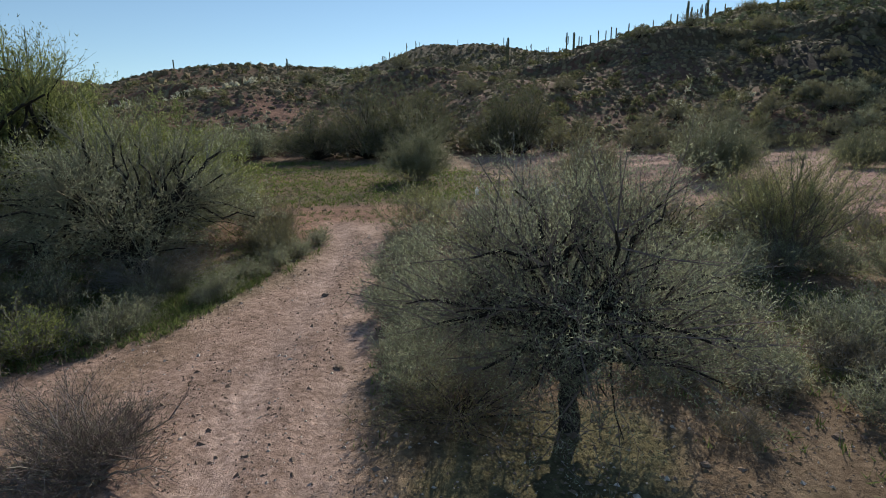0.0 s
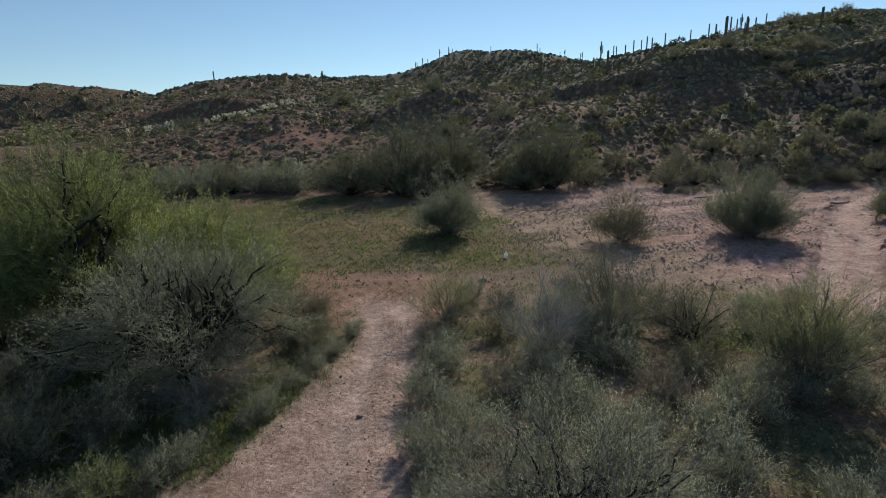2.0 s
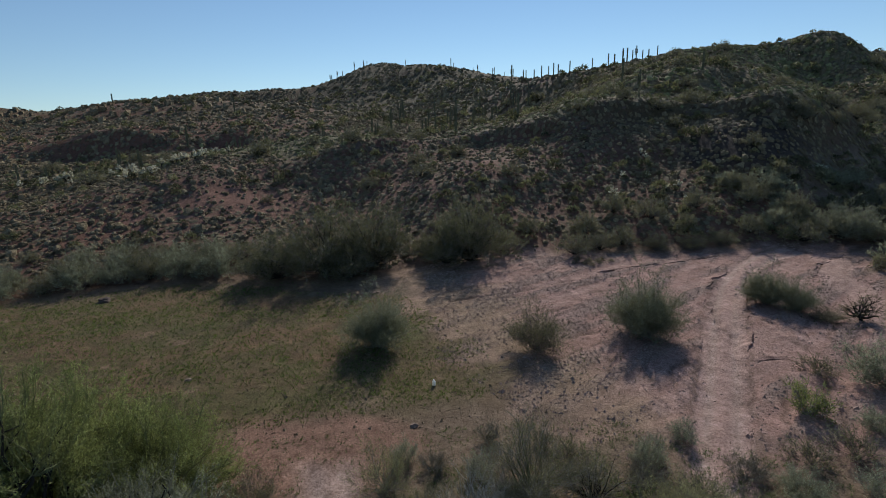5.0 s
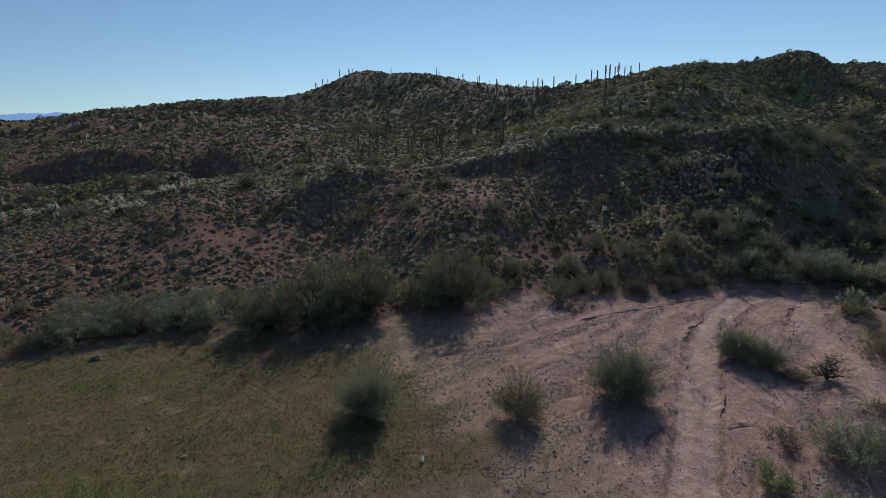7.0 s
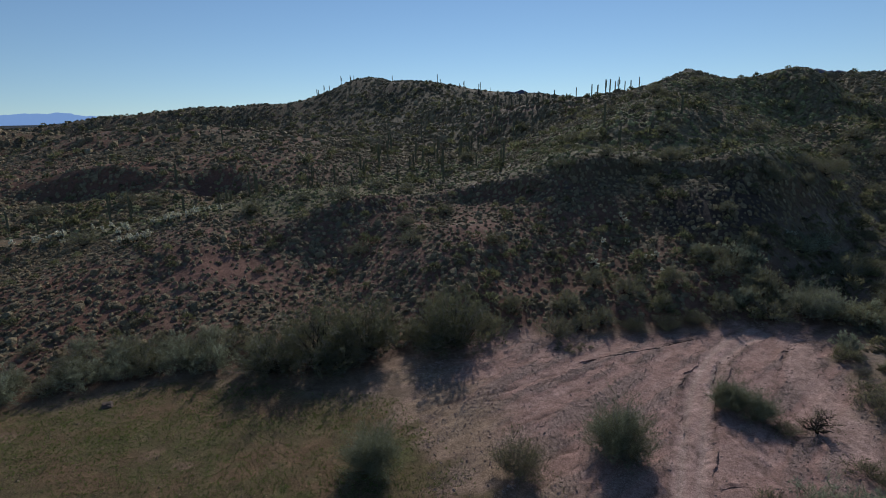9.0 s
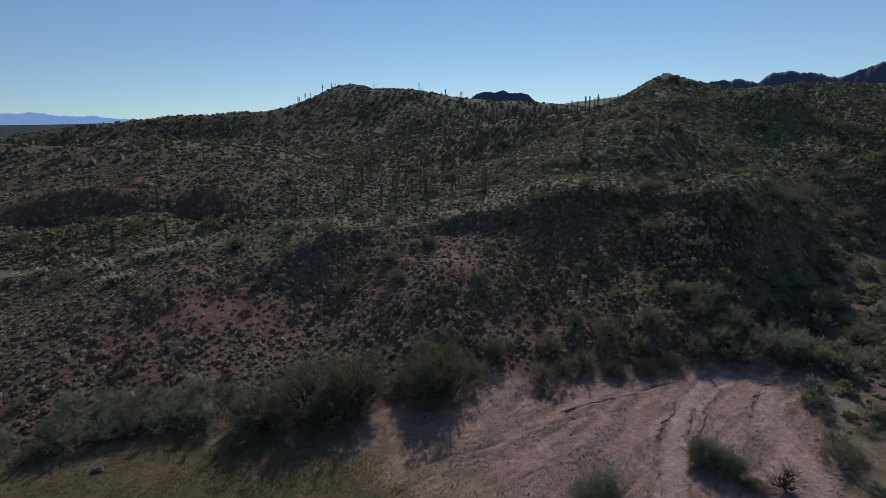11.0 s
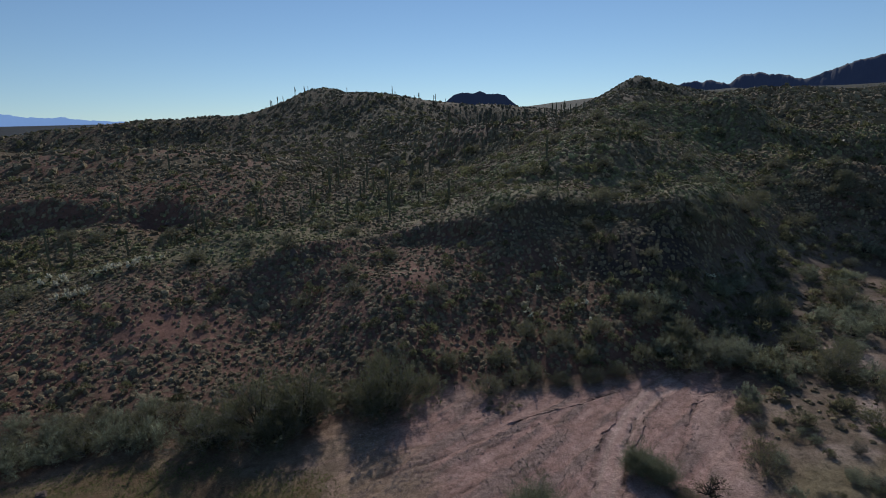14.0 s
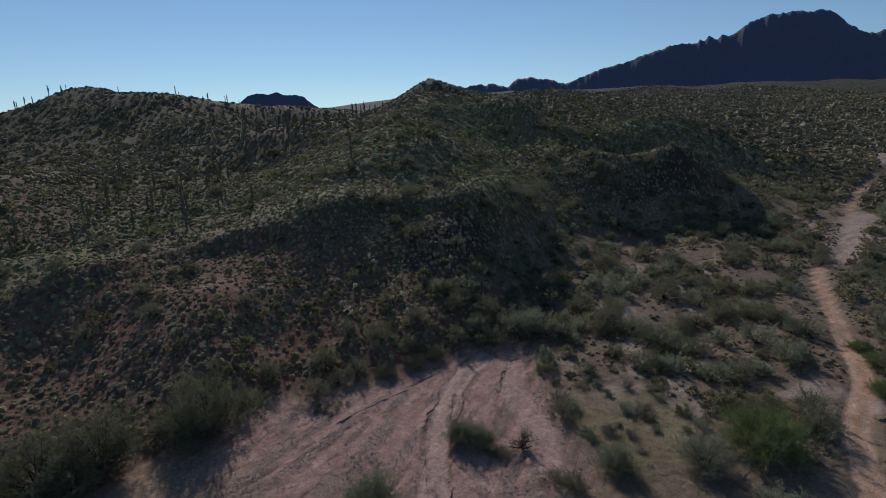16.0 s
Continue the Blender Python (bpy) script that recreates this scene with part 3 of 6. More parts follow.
def lit_green_slope(x, y):
    """The gentler slope above the lips, pale green with small herbs; its sunlight is partly in the colour."""
    brow = np.interp(x, [-120, -90, -60, -30, -17, 1, 19, 34, 50, 60, 75, 100, 130, 160], [112, 106, 100, 99, 97, 105, 109, 101, 106, 99, 92, 112, 124, 104])
    return step(-1, 6, y - brow + 3 * fbm(x / 8, y / 8, 171, 3)) * (1 - red_slope(x, y)) * (1 - step(40, 110, y - brow + 30 * fbm(x / 40, y / 40, 172, 3))) * step(-130, -60, x + 0.6 * (130 - y)) * (0.55 + 0.6 * step(-0.3, 0.4, fbm(x / 18, y / 18, 173, 3)))


def red_slope(x, y):
    """The red back slope behind the cholla ridge."""
    return step(145, 175, y) * (1 - step(270, 360, y)) * (1 - step(-45, 0, x + 10 * fbm(x / 20, y / 20, 175, 2)))


def soil_colours(x, y, z):
    n1, n2 = fbm(x / 3.0, y / 3.0, 71), fbm(x / 11, y / 11, 81)
    far = np.hypot(x, y)

    def blend(c, colour, w):
        return c * (1 - w[:, None]) + np.array(colour) * w[:, None]

    c = np.tile(np.array([0.135, 0.084, 0.061]), (len(x), 1))
    c = blend(c, (0.195, 0.10, 0.07), 0.8 * step(-0.2, 0.4, fbm(x / 25, y / 25, 91)))
    c = blend(c, (0.20, 0.11, 0.08), step(0.5, 1.0, np.exp(-(((x + 15) / 45) ** 2 + ((y - 82) / 25) ** 2)) + 0.25 * n2) * 0.8)
    c = blend(c, (0.092, 0.084, 0.04), 0.8 * step(-0.1, 0.4, fbm(x / 30, y / 30, 95)) * step(60, 110, y))
    c = blend(c, (0.19, 0.095, 0.066), 0.75 * step(5, -60, x + 12 * n2) * step(60, 75, y) * step(-0.35, 0.25, fbm(x / 14, y / 10, 93)))
    # pale herb cover, its tone also raised for the sunlight on this slope
    c = blend(c, (0.215, 0.20, 0.105), 0.8 * lit_green_slope(x, y))
    for px, py, rx, ry in ((-24, 82, 11, 6), (13.5, 89, 5, 4), (-31, 92, 12, 4), (-33, 75, 7, 5), (62, 118, 10, 7)):
        c = blend(c, (0.25, 0.135, 0.10), 0.85 * step(0.35, 0.75, np.exp(-(((x - px) / rx) ** 2 + ((y - py) / ry) ** 2)) + 0.3 * n1))
    # shade of the steep rock faces, painted as a near-black tint
    c = blend(c, (0.055, 0.044, 0.040), 0.8 * shaded_rock(x, y))
    flat = step(-3, 1, inside(x, y, [(-70, -60), (75, -60), (72, 30), (53, 58), (38, 61), (10, 63), (-2, 55), (-13, 55), (-24, 56), (-60, 45)]))
    c = blend(c, (0.20, 0.145, 0.10), flat)
    field = step(-2.5, 2.0, inside(x, y, [(-60, 26), (-13, 26), (-2, 29), (6, 29), (8, 33), (5, 42), (-1, 47), (-9, 50), (-22, 55), (-60, 44)]) + 2 * n1)
    c = blend(c, (0.135, 0.104, 0.052), field)
    c = blend(c, (0.18, 0.112, 0.065), step(-0.05, 0.4, fbm(x / 6, y / 4, 88) + 0.5 * fbm(x / 0.9, y / 0.9, 89, 2)) * field * 0.75)
    c = blend(c, (0.075, 0.092, 0.028), step(0.05, 0.4, fbm(x / 8 + 3, y / 5, 85) + 0.4 * fbm(x / 1.2, y / 1.2, 86, 2)) * field * (0.35 + 0.5 * np.exp(-(((x + 7) / 7) ** 2 + ((y - 38) / 4) ** 2))))
    c = blend(c, (0.26, 0.17, 0.115), step(0.42, 0.6, fbm(x / 3.5, y / 2, 84)) * field * 0.8)
    verge = flat * step(-0.15, 0.25, fbm(x / 2.2, y / 2.2, 77)) * (1 - step(18, 26, y)) * (1 - step(16, 22, np.abs(x)))
    c = blend(c, (0.135, 0.135, 0.065), 0.7 * verge)
    streak = fbm((0.9 * x + 0.43 * y) / 7, (0.9 * y - 0.43 * x) / 1.6, 19, 4)
    wash = step(-2.6, 2.2, inside(x, y, WASH) + 4.5 * streak + 1.2 * n1 + 0.8 * fbm(x, y, 7))
    c = blend(c, (0.352, 0.218, 0.181), wash)
    flow = fbm((0.82 * x + 0.57 * y) / 8, (0.82 * y - 0.57 * x) / 1.1, 13, 4)
    c = blend(c, (0.275, 0.20, 0.167), wash * step(-0.05, 0.3, flow) * 0.75)
    c = blend(c, (0.42, 0.285, 0.245), wash * step(0.1, 0.45, -flow) * 0.5)
    # shade in the shallow runnels, painted as dark lines
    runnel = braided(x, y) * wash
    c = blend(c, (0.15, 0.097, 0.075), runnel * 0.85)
    tan = 1 - step(1, 9, x - 3 - 0.25 * (50 - y) - 3.5 * streak)
    c = blend(c, (0.285, 0.205, 0.135), wash * tan * 0.85)
    c = blend(c, (0.27, 0.16, 0.115), step(-1.2, 1.0, inside(x, y, CLEARING) + 1.3 * n1))
    d, _ = off_line(x, y, TWO_TRACK)
    apron = step(-1, 1.2, inside(x, y, APRON) + 0.9 * n1)
    c = blend(c, (0.36, 0.252, 0.205), apron)
    c = blend(c, (0.285, 0.20, 0.145), apron * 0.85 * step(0.0, 0.35, fbm(x / 1.3, y / 2.6, 33)) * step(0.9, 1.6, d))
    c = blend(c, (0.44, 0.325, 0.28), apron * np.exp(-(((d - 0.75) / 0.42) ** 2)) * 0.85)
    d, _ = off_line(x, y, TRACK)
    c = blend(c, (0.425, 0.283, 0.243), (1 - step(1.3, 1.7, d + 0.4 * fbm(x / 2, y / 2, 31))) * 0.9)
    # shade under the track's cut edges, put into the colour
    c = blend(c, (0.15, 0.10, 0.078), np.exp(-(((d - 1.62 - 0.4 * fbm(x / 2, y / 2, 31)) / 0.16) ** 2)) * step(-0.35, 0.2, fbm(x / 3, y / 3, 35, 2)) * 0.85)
    c = blend(c, (0.44, 0.36, 0.30), np.exp(-(((d - 0.75) / 0.3) ** 2)) * 0.35)
    d, _ = off_line(x, y, RIGHT_LANE)
    c = blend(c, (0.425, 0.285, 0.24), (1 - step(1.2, 2.2, d + 0.7 * fbm(x / 2, y / 2, 32))) * 0.75)
    # the gullies' beds are painted dark, as shade of their banks
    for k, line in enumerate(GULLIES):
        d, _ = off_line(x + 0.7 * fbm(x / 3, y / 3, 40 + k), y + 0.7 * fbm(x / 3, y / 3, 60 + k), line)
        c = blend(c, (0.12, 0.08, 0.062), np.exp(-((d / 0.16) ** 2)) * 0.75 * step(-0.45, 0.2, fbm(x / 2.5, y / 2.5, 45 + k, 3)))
    # the brushy plain, its pale sand lanes and the dirt road
    plain = step(38, 46, x - 0.25 * y + 4 * n2) * (1 - step(3.5, 9.0, z - 0.02 * far))
    c = blend(c, (0.20, 0.15, 0.11), plain * 0.85)
    lane = step(0.30, 0.42, fbm(x / 13, y / 8, 23, 3)) * (1 - step(100, 140, far))
    c = blend(c, (0.34, 0.26, 0.21), plain * lane)
    for line in SAND_LANES:
        d, _ = off_line(x, y, line)
        c = blend(c, (0.36, 0.275, 0.225), 1 - step(0.8, 2.2, d + 1.2 * n1))
    straw = step(0.25, 0.7, np.exp(-(((x - 51) / 9) ** 2 + ((y - 34) / 8) ** 2)) + 0.3 * n1)
    c = blend(c, (0.20, 0.165, 0.095), straw * 0.8)
    d, _ = off_line(x, y, DIRT_ROAD)
    c = blend(c, (0.44, 0.268, 0.182), (1 - step(1.15, 1.5, d + 0.2 * n1)) * step(35, 55, x))
    c = blend(c, (0.46, 0.33, 0.25), np.exp(-(((d - 0.8) / 0.35) ** 2)) * 0.7 * step(35, 55, x))
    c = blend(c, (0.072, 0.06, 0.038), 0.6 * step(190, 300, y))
    c = blend(c, (0.215, 0.105, 0.072), 0.8 * step(-0.45, 0.25, fbm(x / 30, y / 20, 174, 3)) * red_slope(x, y))
    # darker tint to the right and with distance
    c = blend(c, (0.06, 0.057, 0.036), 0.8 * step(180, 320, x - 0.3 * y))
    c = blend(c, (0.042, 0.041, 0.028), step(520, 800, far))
    # haze over the distant left plain, put into its colour as blue-grey
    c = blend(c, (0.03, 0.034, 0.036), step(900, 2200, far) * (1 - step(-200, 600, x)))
    c = blend(c, (0.40, 0.30, 0.25), step(-4, 3, inside(x, y, [(142, 45), (150, 48), (164, 55.5), (176, 60), (190, 63), (194, 69), (176, 67), (158, 62), (147, 57), (141, 54)]) + 3 * n2))
    c = blend(c, (0.40, 0.30, 0.25), step(-4, 3, inside(x, y, [(288, 107), (313, 108), (400, 140), (400, 160), (353, 135), (313, 119)]) + 3 * n2))
    return np.clip(c * (1 + 0.22 * fbm(x / 1.1, y / 1.1, 17, 3))[:, None], 0.02, 0.8)


GRID = []


def ground_z(x, y):
    """The height of the ground sheet itself."""
    xs, ys, z = GRID
    x, y = np.asarray(x, float), np.asarray(y, float)
    i = np.clip(np.searchsorted(xs, x) - 1, 0, len(xs) - 2)
    j = np.clip(np.searchsorted(ys, y) - 1, 0, len(ys) - 2)
    u, v = (x - xs[i]) / (xs[i + 1] - xs[i]), (y - ys[j]) / (ys[j + 1] - ys[j])
    return (z[j, i] * (1 - u) + z[j, i + 1] * u) * (1 - v) + (z[j + 1, i] * (1 - u) + z[j + 1, i + 1] * u) * v


def build_ground():
    xs = np.unique(np.r_[np.arange(-20, 0, 0.4), np.arange(0, 50, 0.32), np.arange(-42, -20, 0.9), np.arange(50, 92, 0.9), grown(-42, -4900, 1.0, 1.09), grown(92, 4900, 1.0, 1.06)])
    ys = np.unique(np.r_[np.arange(-6, 24, 0.4), np.arange(24, 61, 0.32), np.arange(61, 130, 1.1), grown(130, 4900, 1.2, 1.042), grown(-6, -4900, 0.8, 1.15)])
    gx, gy = np.meshgrid(xs, ys)
    x, y = gx.ravel(), gy.ravel()
    z = height(x, y)
    GRID.extend((xs, ys, z.reshape(gx.shape)))
    idx = np.arange(len(x)).reshape(gx.shape)
    f = np.stack([idx[:-1, :-1], idx[:-1, 1:], idx[1:, 1:], idx[1:, :-1]], -1).reshape(-1, 4)
    ob = mesh_of("ground", np.stack([x, y, z], -1), f, M_GROUND, True)
    colour = np.ones((len(x), 4), np.float32)
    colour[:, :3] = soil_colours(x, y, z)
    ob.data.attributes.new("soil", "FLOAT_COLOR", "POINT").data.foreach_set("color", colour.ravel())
    far = np.hypot(x, y)
    ob.data.attributes.new("brush", "FLOAT", "POINT").data.foreach_set("value", (step(0, 6, -inside(x, y, [(-80, -60), (42, -60), (42, 33), (48.5, 45), (56, 58.5), (38, 61), (10, 63), (-2, 56), (-13, 56), (-24, 58), (-80, 42)])) * (0.48 + 0.35 * step(150, 380, far)) * (1 - step(420, 700, far)) * (1 - 0.6 * np.exp(-(((x + 24) / 9) ** 2 + ((y - 82) / 5) ** 2))) * (1 - 0.6 * shaded_rock(x, y)) * (1 - 0.55 * step(44, 50, x) * (1 - step(4, 8, z)) * (1 - step(150, 220, x))) * (1 - step(800, 1700, far)) * (1 - 0.8 * (colour[:, 0] > 0.27))).astype(np.float32))
    tagged(ob, "stony desert floor with pink wash sand and green field", "ground", kind="structure")


build_ground()


def stand(ob, x, y, turn=0.0, size=1.0, stretch=1.0, sink=0.03):
    """Moves a freshly built thing to its place on the ground."""
    ob.matrix_world = put(x, y, turn, size, stretch, sink)
    return ob


def put(x, y, turn=0.0, size=1.0, stretch=1.0, sink=0.03):
    return Matrix.Translation((x, y, float(ground_z(x, y)) - sink)) @ Matrix.Rotation(radians(turn), 4, "Z") @ Matrix.Diagonal((size, size, size * stretch, 1))


# ---------------------------------------------------------------- far mountains
def range_of(name, label, mat, dist, deep, crest, seed, crag=8.0, steps=420, foot=-75.0):
    """A mountain chain far off; crest as (bearing in degrees, height) from end to end."""
    az = np.linspace(crest[0][0], crest[-1][0], steps)
    rows = np.r_[np.linspace(0, 0.36, 16), np.linspace(0.38, 0.5, 16), np.linspace(0.55, 1, 6)]
    A, R = np.meshgrid(az, rows)
    top = np.interp(A, [b for b, _ in crest], [h for _, h in crest]) - 20 - foot
    top = top + crag * (fbm(A * 1.6, A * 0 + seed, seed, 5) + 0.7 * np.tanh(4 * fbm(A * 1.9, A * 0 + 3.3, seed + 3, 3)) + 0.3 * np.tanh(5 * fbm(A * 4.3, A * 0 + 7.1, seed + 6, 3))) * step(0, 60, top)
    fall = np.where(R < 0.5, 0.42 * (R / 0.36) * (R < 0.36) + (R >= 0.36) * (0.42 + 0.58 * step(0.36, 0.5, R)), np.cos(np.pi * (R - 0.5)))
    gully = 1 + 0.45 * fbm(A * 0.8 + seed, R * 2.2, seed + 8, 5) * np.clip(1 - 2 * R, 0, 1) + 0.10 * fbm(A * 0.9, R * 9, seed + 2, 5) * (R < 0.48)
    d = dist - deep * (1 - 2 * R) / 2
    z = top * fall * gully + foot
    v = np.stack([d * np.sin(np.radians(A)), d * np.cos(np.radians(A)), z], -1).reshape(-1, 3)
    idx = np.arange(A.size).reshape(A.shape)
    f = np.stack([idx[:-1, :-1], idx[:-1, 1:], idx[1:, 1:], idx[1:, :-1]], -1).reshape(-1, 4)
    return tagged(mesh_of(name, v, f, mat, True), label, "mountain", kind="structure")


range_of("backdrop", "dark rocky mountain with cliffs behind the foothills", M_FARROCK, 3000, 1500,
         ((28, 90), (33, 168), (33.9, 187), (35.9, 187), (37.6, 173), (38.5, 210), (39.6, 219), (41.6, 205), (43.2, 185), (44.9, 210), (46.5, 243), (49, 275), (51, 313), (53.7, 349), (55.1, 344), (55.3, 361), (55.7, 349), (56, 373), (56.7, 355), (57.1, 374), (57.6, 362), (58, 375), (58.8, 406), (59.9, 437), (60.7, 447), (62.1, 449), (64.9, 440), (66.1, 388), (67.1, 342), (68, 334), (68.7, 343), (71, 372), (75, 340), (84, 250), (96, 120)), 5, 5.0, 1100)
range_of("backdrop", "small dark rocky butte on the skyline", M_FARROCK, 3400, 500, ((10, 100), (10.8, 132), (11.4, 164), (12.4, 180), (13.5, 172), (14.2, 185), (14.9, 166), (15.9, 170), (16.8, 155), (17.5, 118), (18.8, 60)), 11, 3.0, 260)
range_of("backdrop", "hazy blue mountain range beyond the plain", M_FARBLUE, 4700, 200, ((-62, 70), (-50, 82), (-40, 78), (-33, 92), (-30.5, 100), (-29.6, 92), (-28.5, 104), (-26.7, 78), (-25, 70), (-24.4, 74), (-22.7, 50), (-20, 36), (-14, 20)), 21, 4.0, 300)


# ---------------------------------------------------------------- trees and shrubs near the camera's start
MESQ, VERDE, BROOM, OLIVE = dict(leaves=M_MESQUITE, twig=M_LEAFTWIG), dict(bark=M_GREENBARK, twig=M_GREENBARK, leaves=M_VERDE), dict(bark=M_TWIG, twig=M_GREENBARK, leaves=M_BROOM), dict(leaves=M_OLIVE)
PURPLE = dict(bark=M_PURPLE, twig=M_PURPLE, leaves=M_OLIVE)
stand(plant("mesquite_tree", "grey-green mesquite tree with dark trunk and tangled twigs", "tree", 101, 4.2, 5.0, 130, (7, 6), 15, 0.05, 0.013, 0.25, 0.55, 0.35, 0.13, leaves=M_MESQUITE, twig=M_PURPLE, thick=0.12, bole=0.85, ragged=0.1, crooked=True), 1.75, 7.2, 20)
stand(plant("mesquite_tree", "dense grey-green mesquite tree with drooping dead twigs", "tree", 102, 4.9, 7.4, 125, (8, 6), 9, 0.08, 0.02, 0.1, 0.55, 0.3, 0.12, **MESQ, thick=0.2, bole=0.6, ragged=0.12, crooked=True), -9.5, 15.7, 60)
stand(plant("dead_shrub", "tangle of dead grey twigs under the mesquite", "shrub", 114, 1.5, 5.0, 60, (8, 6), 0, 0.1, 0.014, 0.0, 0.4, 0.1, 0.14, bark=M_TWIG, twig=M_TWIG, thick=0.05), -8.6, 14.4, 0)
stand(plant("dead_shrub", "pale bleached branch among dry twigs", "shrub", 115, 1.5, 2.2, 6, (4, 3), 0, 0.1, 0.014, 0.0, 0.6, 0.3, 0.2, bark=M_BLEACHED, twig=M_BLEACHED, thick=0.07), -5.7, 6.1, 70)
stand(plant("palo_verde_tree", "tall yellow-green palo verde tree with bare upper limbs", "tree", 103, 7.8, 8.2, 170, (8, 6), 12, 0.12, 0.026, 0.2, 0.5, 0.5, 0.11, **VERDE, thick=0.2, bole=0.6, ragged=0.15), -15.2, 19.0, 0)
stand(plant("dead_tree", "bare crooked limbs rising above the palo verde crowns", "tree", 117, 7.8, 5.0, 24, (7, 6), 2, 0.12, 0.02, 1.0, 0.7, 0.6, 0.13, bark=M_BARK, twig=M_GREENBARK, leaves=M_VERDE, thick=0.2, bole=1.6, crooked=True), -14.0, 17.6, 30)
low_verde = stand(plant("palo_verde_tree", "low spreading yellow-green palo verde tree", "tree", 116, 5.1, 7.2, 130, (8, 6), 11, 0.12, 0.026, 0.0, 0.6, 0.5, 0.12, **VERDE, thick=0.14), -11.2, 21.2, 0)
copy_thing(low_verde, put(-14.9, 22.6, 140, 1.1, 1.05))
stand(plant("mesquite_tree", "thin olive mesquite tree with reddish bare limbs", "tree", 104, 4.2, 5.0, 54, (8, 6), 9, 0.10, 0.013, 0.3, 0.35, 0.7, 0.14, bark=M_PURPLE, twig=M_LEAFTWIG, leaves=M_HERBLEAF, thick=0.11, droop=0.0), 10.1, 15.8, 10)
stand(plant("palo_verde_tree", "olive-green palo verde tree beside the mesquite", "tree", 105, 4.6, 6.6, 64, (8, 6), 8, 0.2, 0.02, 0.1, 0.45, 0.4, 0.15, **VERDE, thick=0.12), -17.2, 16.4, 40)
stand(plant("bare_shrub", "leafless grey-purple shrub with fine upright twigs", "shrub", 106, 3.5, 4.6, 44, (7, 6), 1, 0.11, 0.012, 0.0, 0.4, 0.6, 0.15, bark=M_TWIG, twig=M_BLEACHED, leaves=M_OLIVE, thick=0.06), 2.3, 17.8, 0)
stand(plant("palo_verde_tree", "young olive palo verde tree among dry shrubs", "tree", 107, 3.7, 5.4, 48, (8, 6), 4, 0.14, 0.015, 0.1, 0.45, 0.5, 0.15, bark=M_GREENBARK, twig=M_TWIG, leaves=M_OLIVE, thick=0.09), 5.4, 20.4, 90)
stand(plant("dead_shrub", "dark half-dead shrub with crooked bare limbs", "shrub", 108, 2.6, 3.4, 40, (6, 5), 5, 0.08, 0.016, 0.0, 0.3, 0.3, 0.15, bark=M_BARK, twig=M_TWIG, leaves=M_OLIVE, thick=0.10), 8.0, 19.6, 30)
stand(plant("creosote_bush", "loose grey-green creosote bush beside the track", "shrub", 109, 2.6, 3.4, 30, (7, 6), 4, 0.12, 0.014, 0.0, 0.35, 0.6, 0.18, bark=M_TWIG, twig=M_LEAFTWIG, leaves=M_HERBLEAF, thick=0.05), -1.3, 21.4, 0)
stand(plant("bare_shrub", "grey twiggy shrub at the edge of the dirt track", "shrub", 110, 1.3, 3.0, 80, (8, 7), 2, 0.06, 0.009, 0.0, 0.3, 0.4, 0.16, bark=M_TWIG, twig=M_PURPLE, leaves=M_DRY, thick=0.05), -5.0, 6.3, 0)
stand(plant("bare_shrub", "low grey twiggy shrub on the track's verge", "shrub", 111, 1.3, 2.2, 40, (7, 6), 4, 0.09, 0.011, 0.0, 0.35, 0.4, 0.2, bark=M_TWIG, leaves=M_OLIVE, thick=0.035), -6.3, 18.2, 0)
stand(plant("creosote_bush", "small yellow-green creosote bush under the trees", "shrub", 112, 1.3, 1.8, 30, (7, 6), 4, 0.06, 0.018, 0.0, 0.35, 0.5, 0.2, bark=M_TWIG, leaves=M_VERDE, thick=0.04), -8.6, 9.9, 0)

creosote = stand(plant("creosote_bush", "tall dark creosote bush with yellow-green tips", "shrub", 113, 2.4, 3.4, 44, (7, 5), 6, 0.12, 0.022, 0.0, 0.35, 0.5, 0.16, bark=M_BARK, twig=M_TWIG, leaves=M_OLIVE, thick=0.06), -11.6, 10.6, 0)
stand(plant("bare_shrub", "grey twiggy shrub beside the red clearing", "shrub", 118, 2.0, 3.2, 50, (7, 6), 4, 0.09, 0.012, 0.0, 0.35, 0.5, 0.18, **PURPLE, thick=0.04), -7.2, 20.8, 0)
stand(plant("dead_shrub", "mat of fine dark twigs beneath the mesquite crown", "shrub", 119, 0.9, 3.0, 60, (8, 6), 3, 0.06, 0.012, 0.0, 0.3, 0.3, 0.15, bark=M_BARK, twig=M_PURPLE, leaves=M_OLIVE, thick=0.04), 0.1, 7.7, 0)
copy_thing(creosote, put(-14.4, 12.6, 120, 1.1))
copy_thing(creosote, put(-16.4, 10.2, 210, 1.0))
copy_thing(creosote, put(-9.6, 8.2, 300, 0.7))

# the loose shrubs in and round the sandy wash
broom_a = stand(plant("broom_bush", "dense rounded cool-green bush in the sandy wash", "shrub", 120, 6.2, 6.4, 170, (7, 5), 9, 0.22, 0.018, 0.0, 0.3, 0.6, 0.12, **BROOM, thick=0.08, ragged=0.12, full=0.4), 18.4, 36.9, 0)
broom_b = stand(plant("broom_bush", "leaning green bush at the edge of the field", "shrub", 121, 4.6, 6.0, 110, (7, 5), 8, 0.22, 0.018, 0.0, 0.3, 0.5, 0.14, **BROOM, thick=0.07, ragged=0.3, full=0.4), -2.2, 37.4, 0)
wiry = stand(plant("bare_shrub", "sparse grey-brown shrub on the sand", "shrub", 122, 4.2, 5.0, 80, (7, 5), 5, 0.18, 0.018, 0.0, 0.3, 0.6, 0.15, **PURPLE, thick=0.06, light=True, ragged=0.25, full=0.35), 9.4, 35.4, 0)
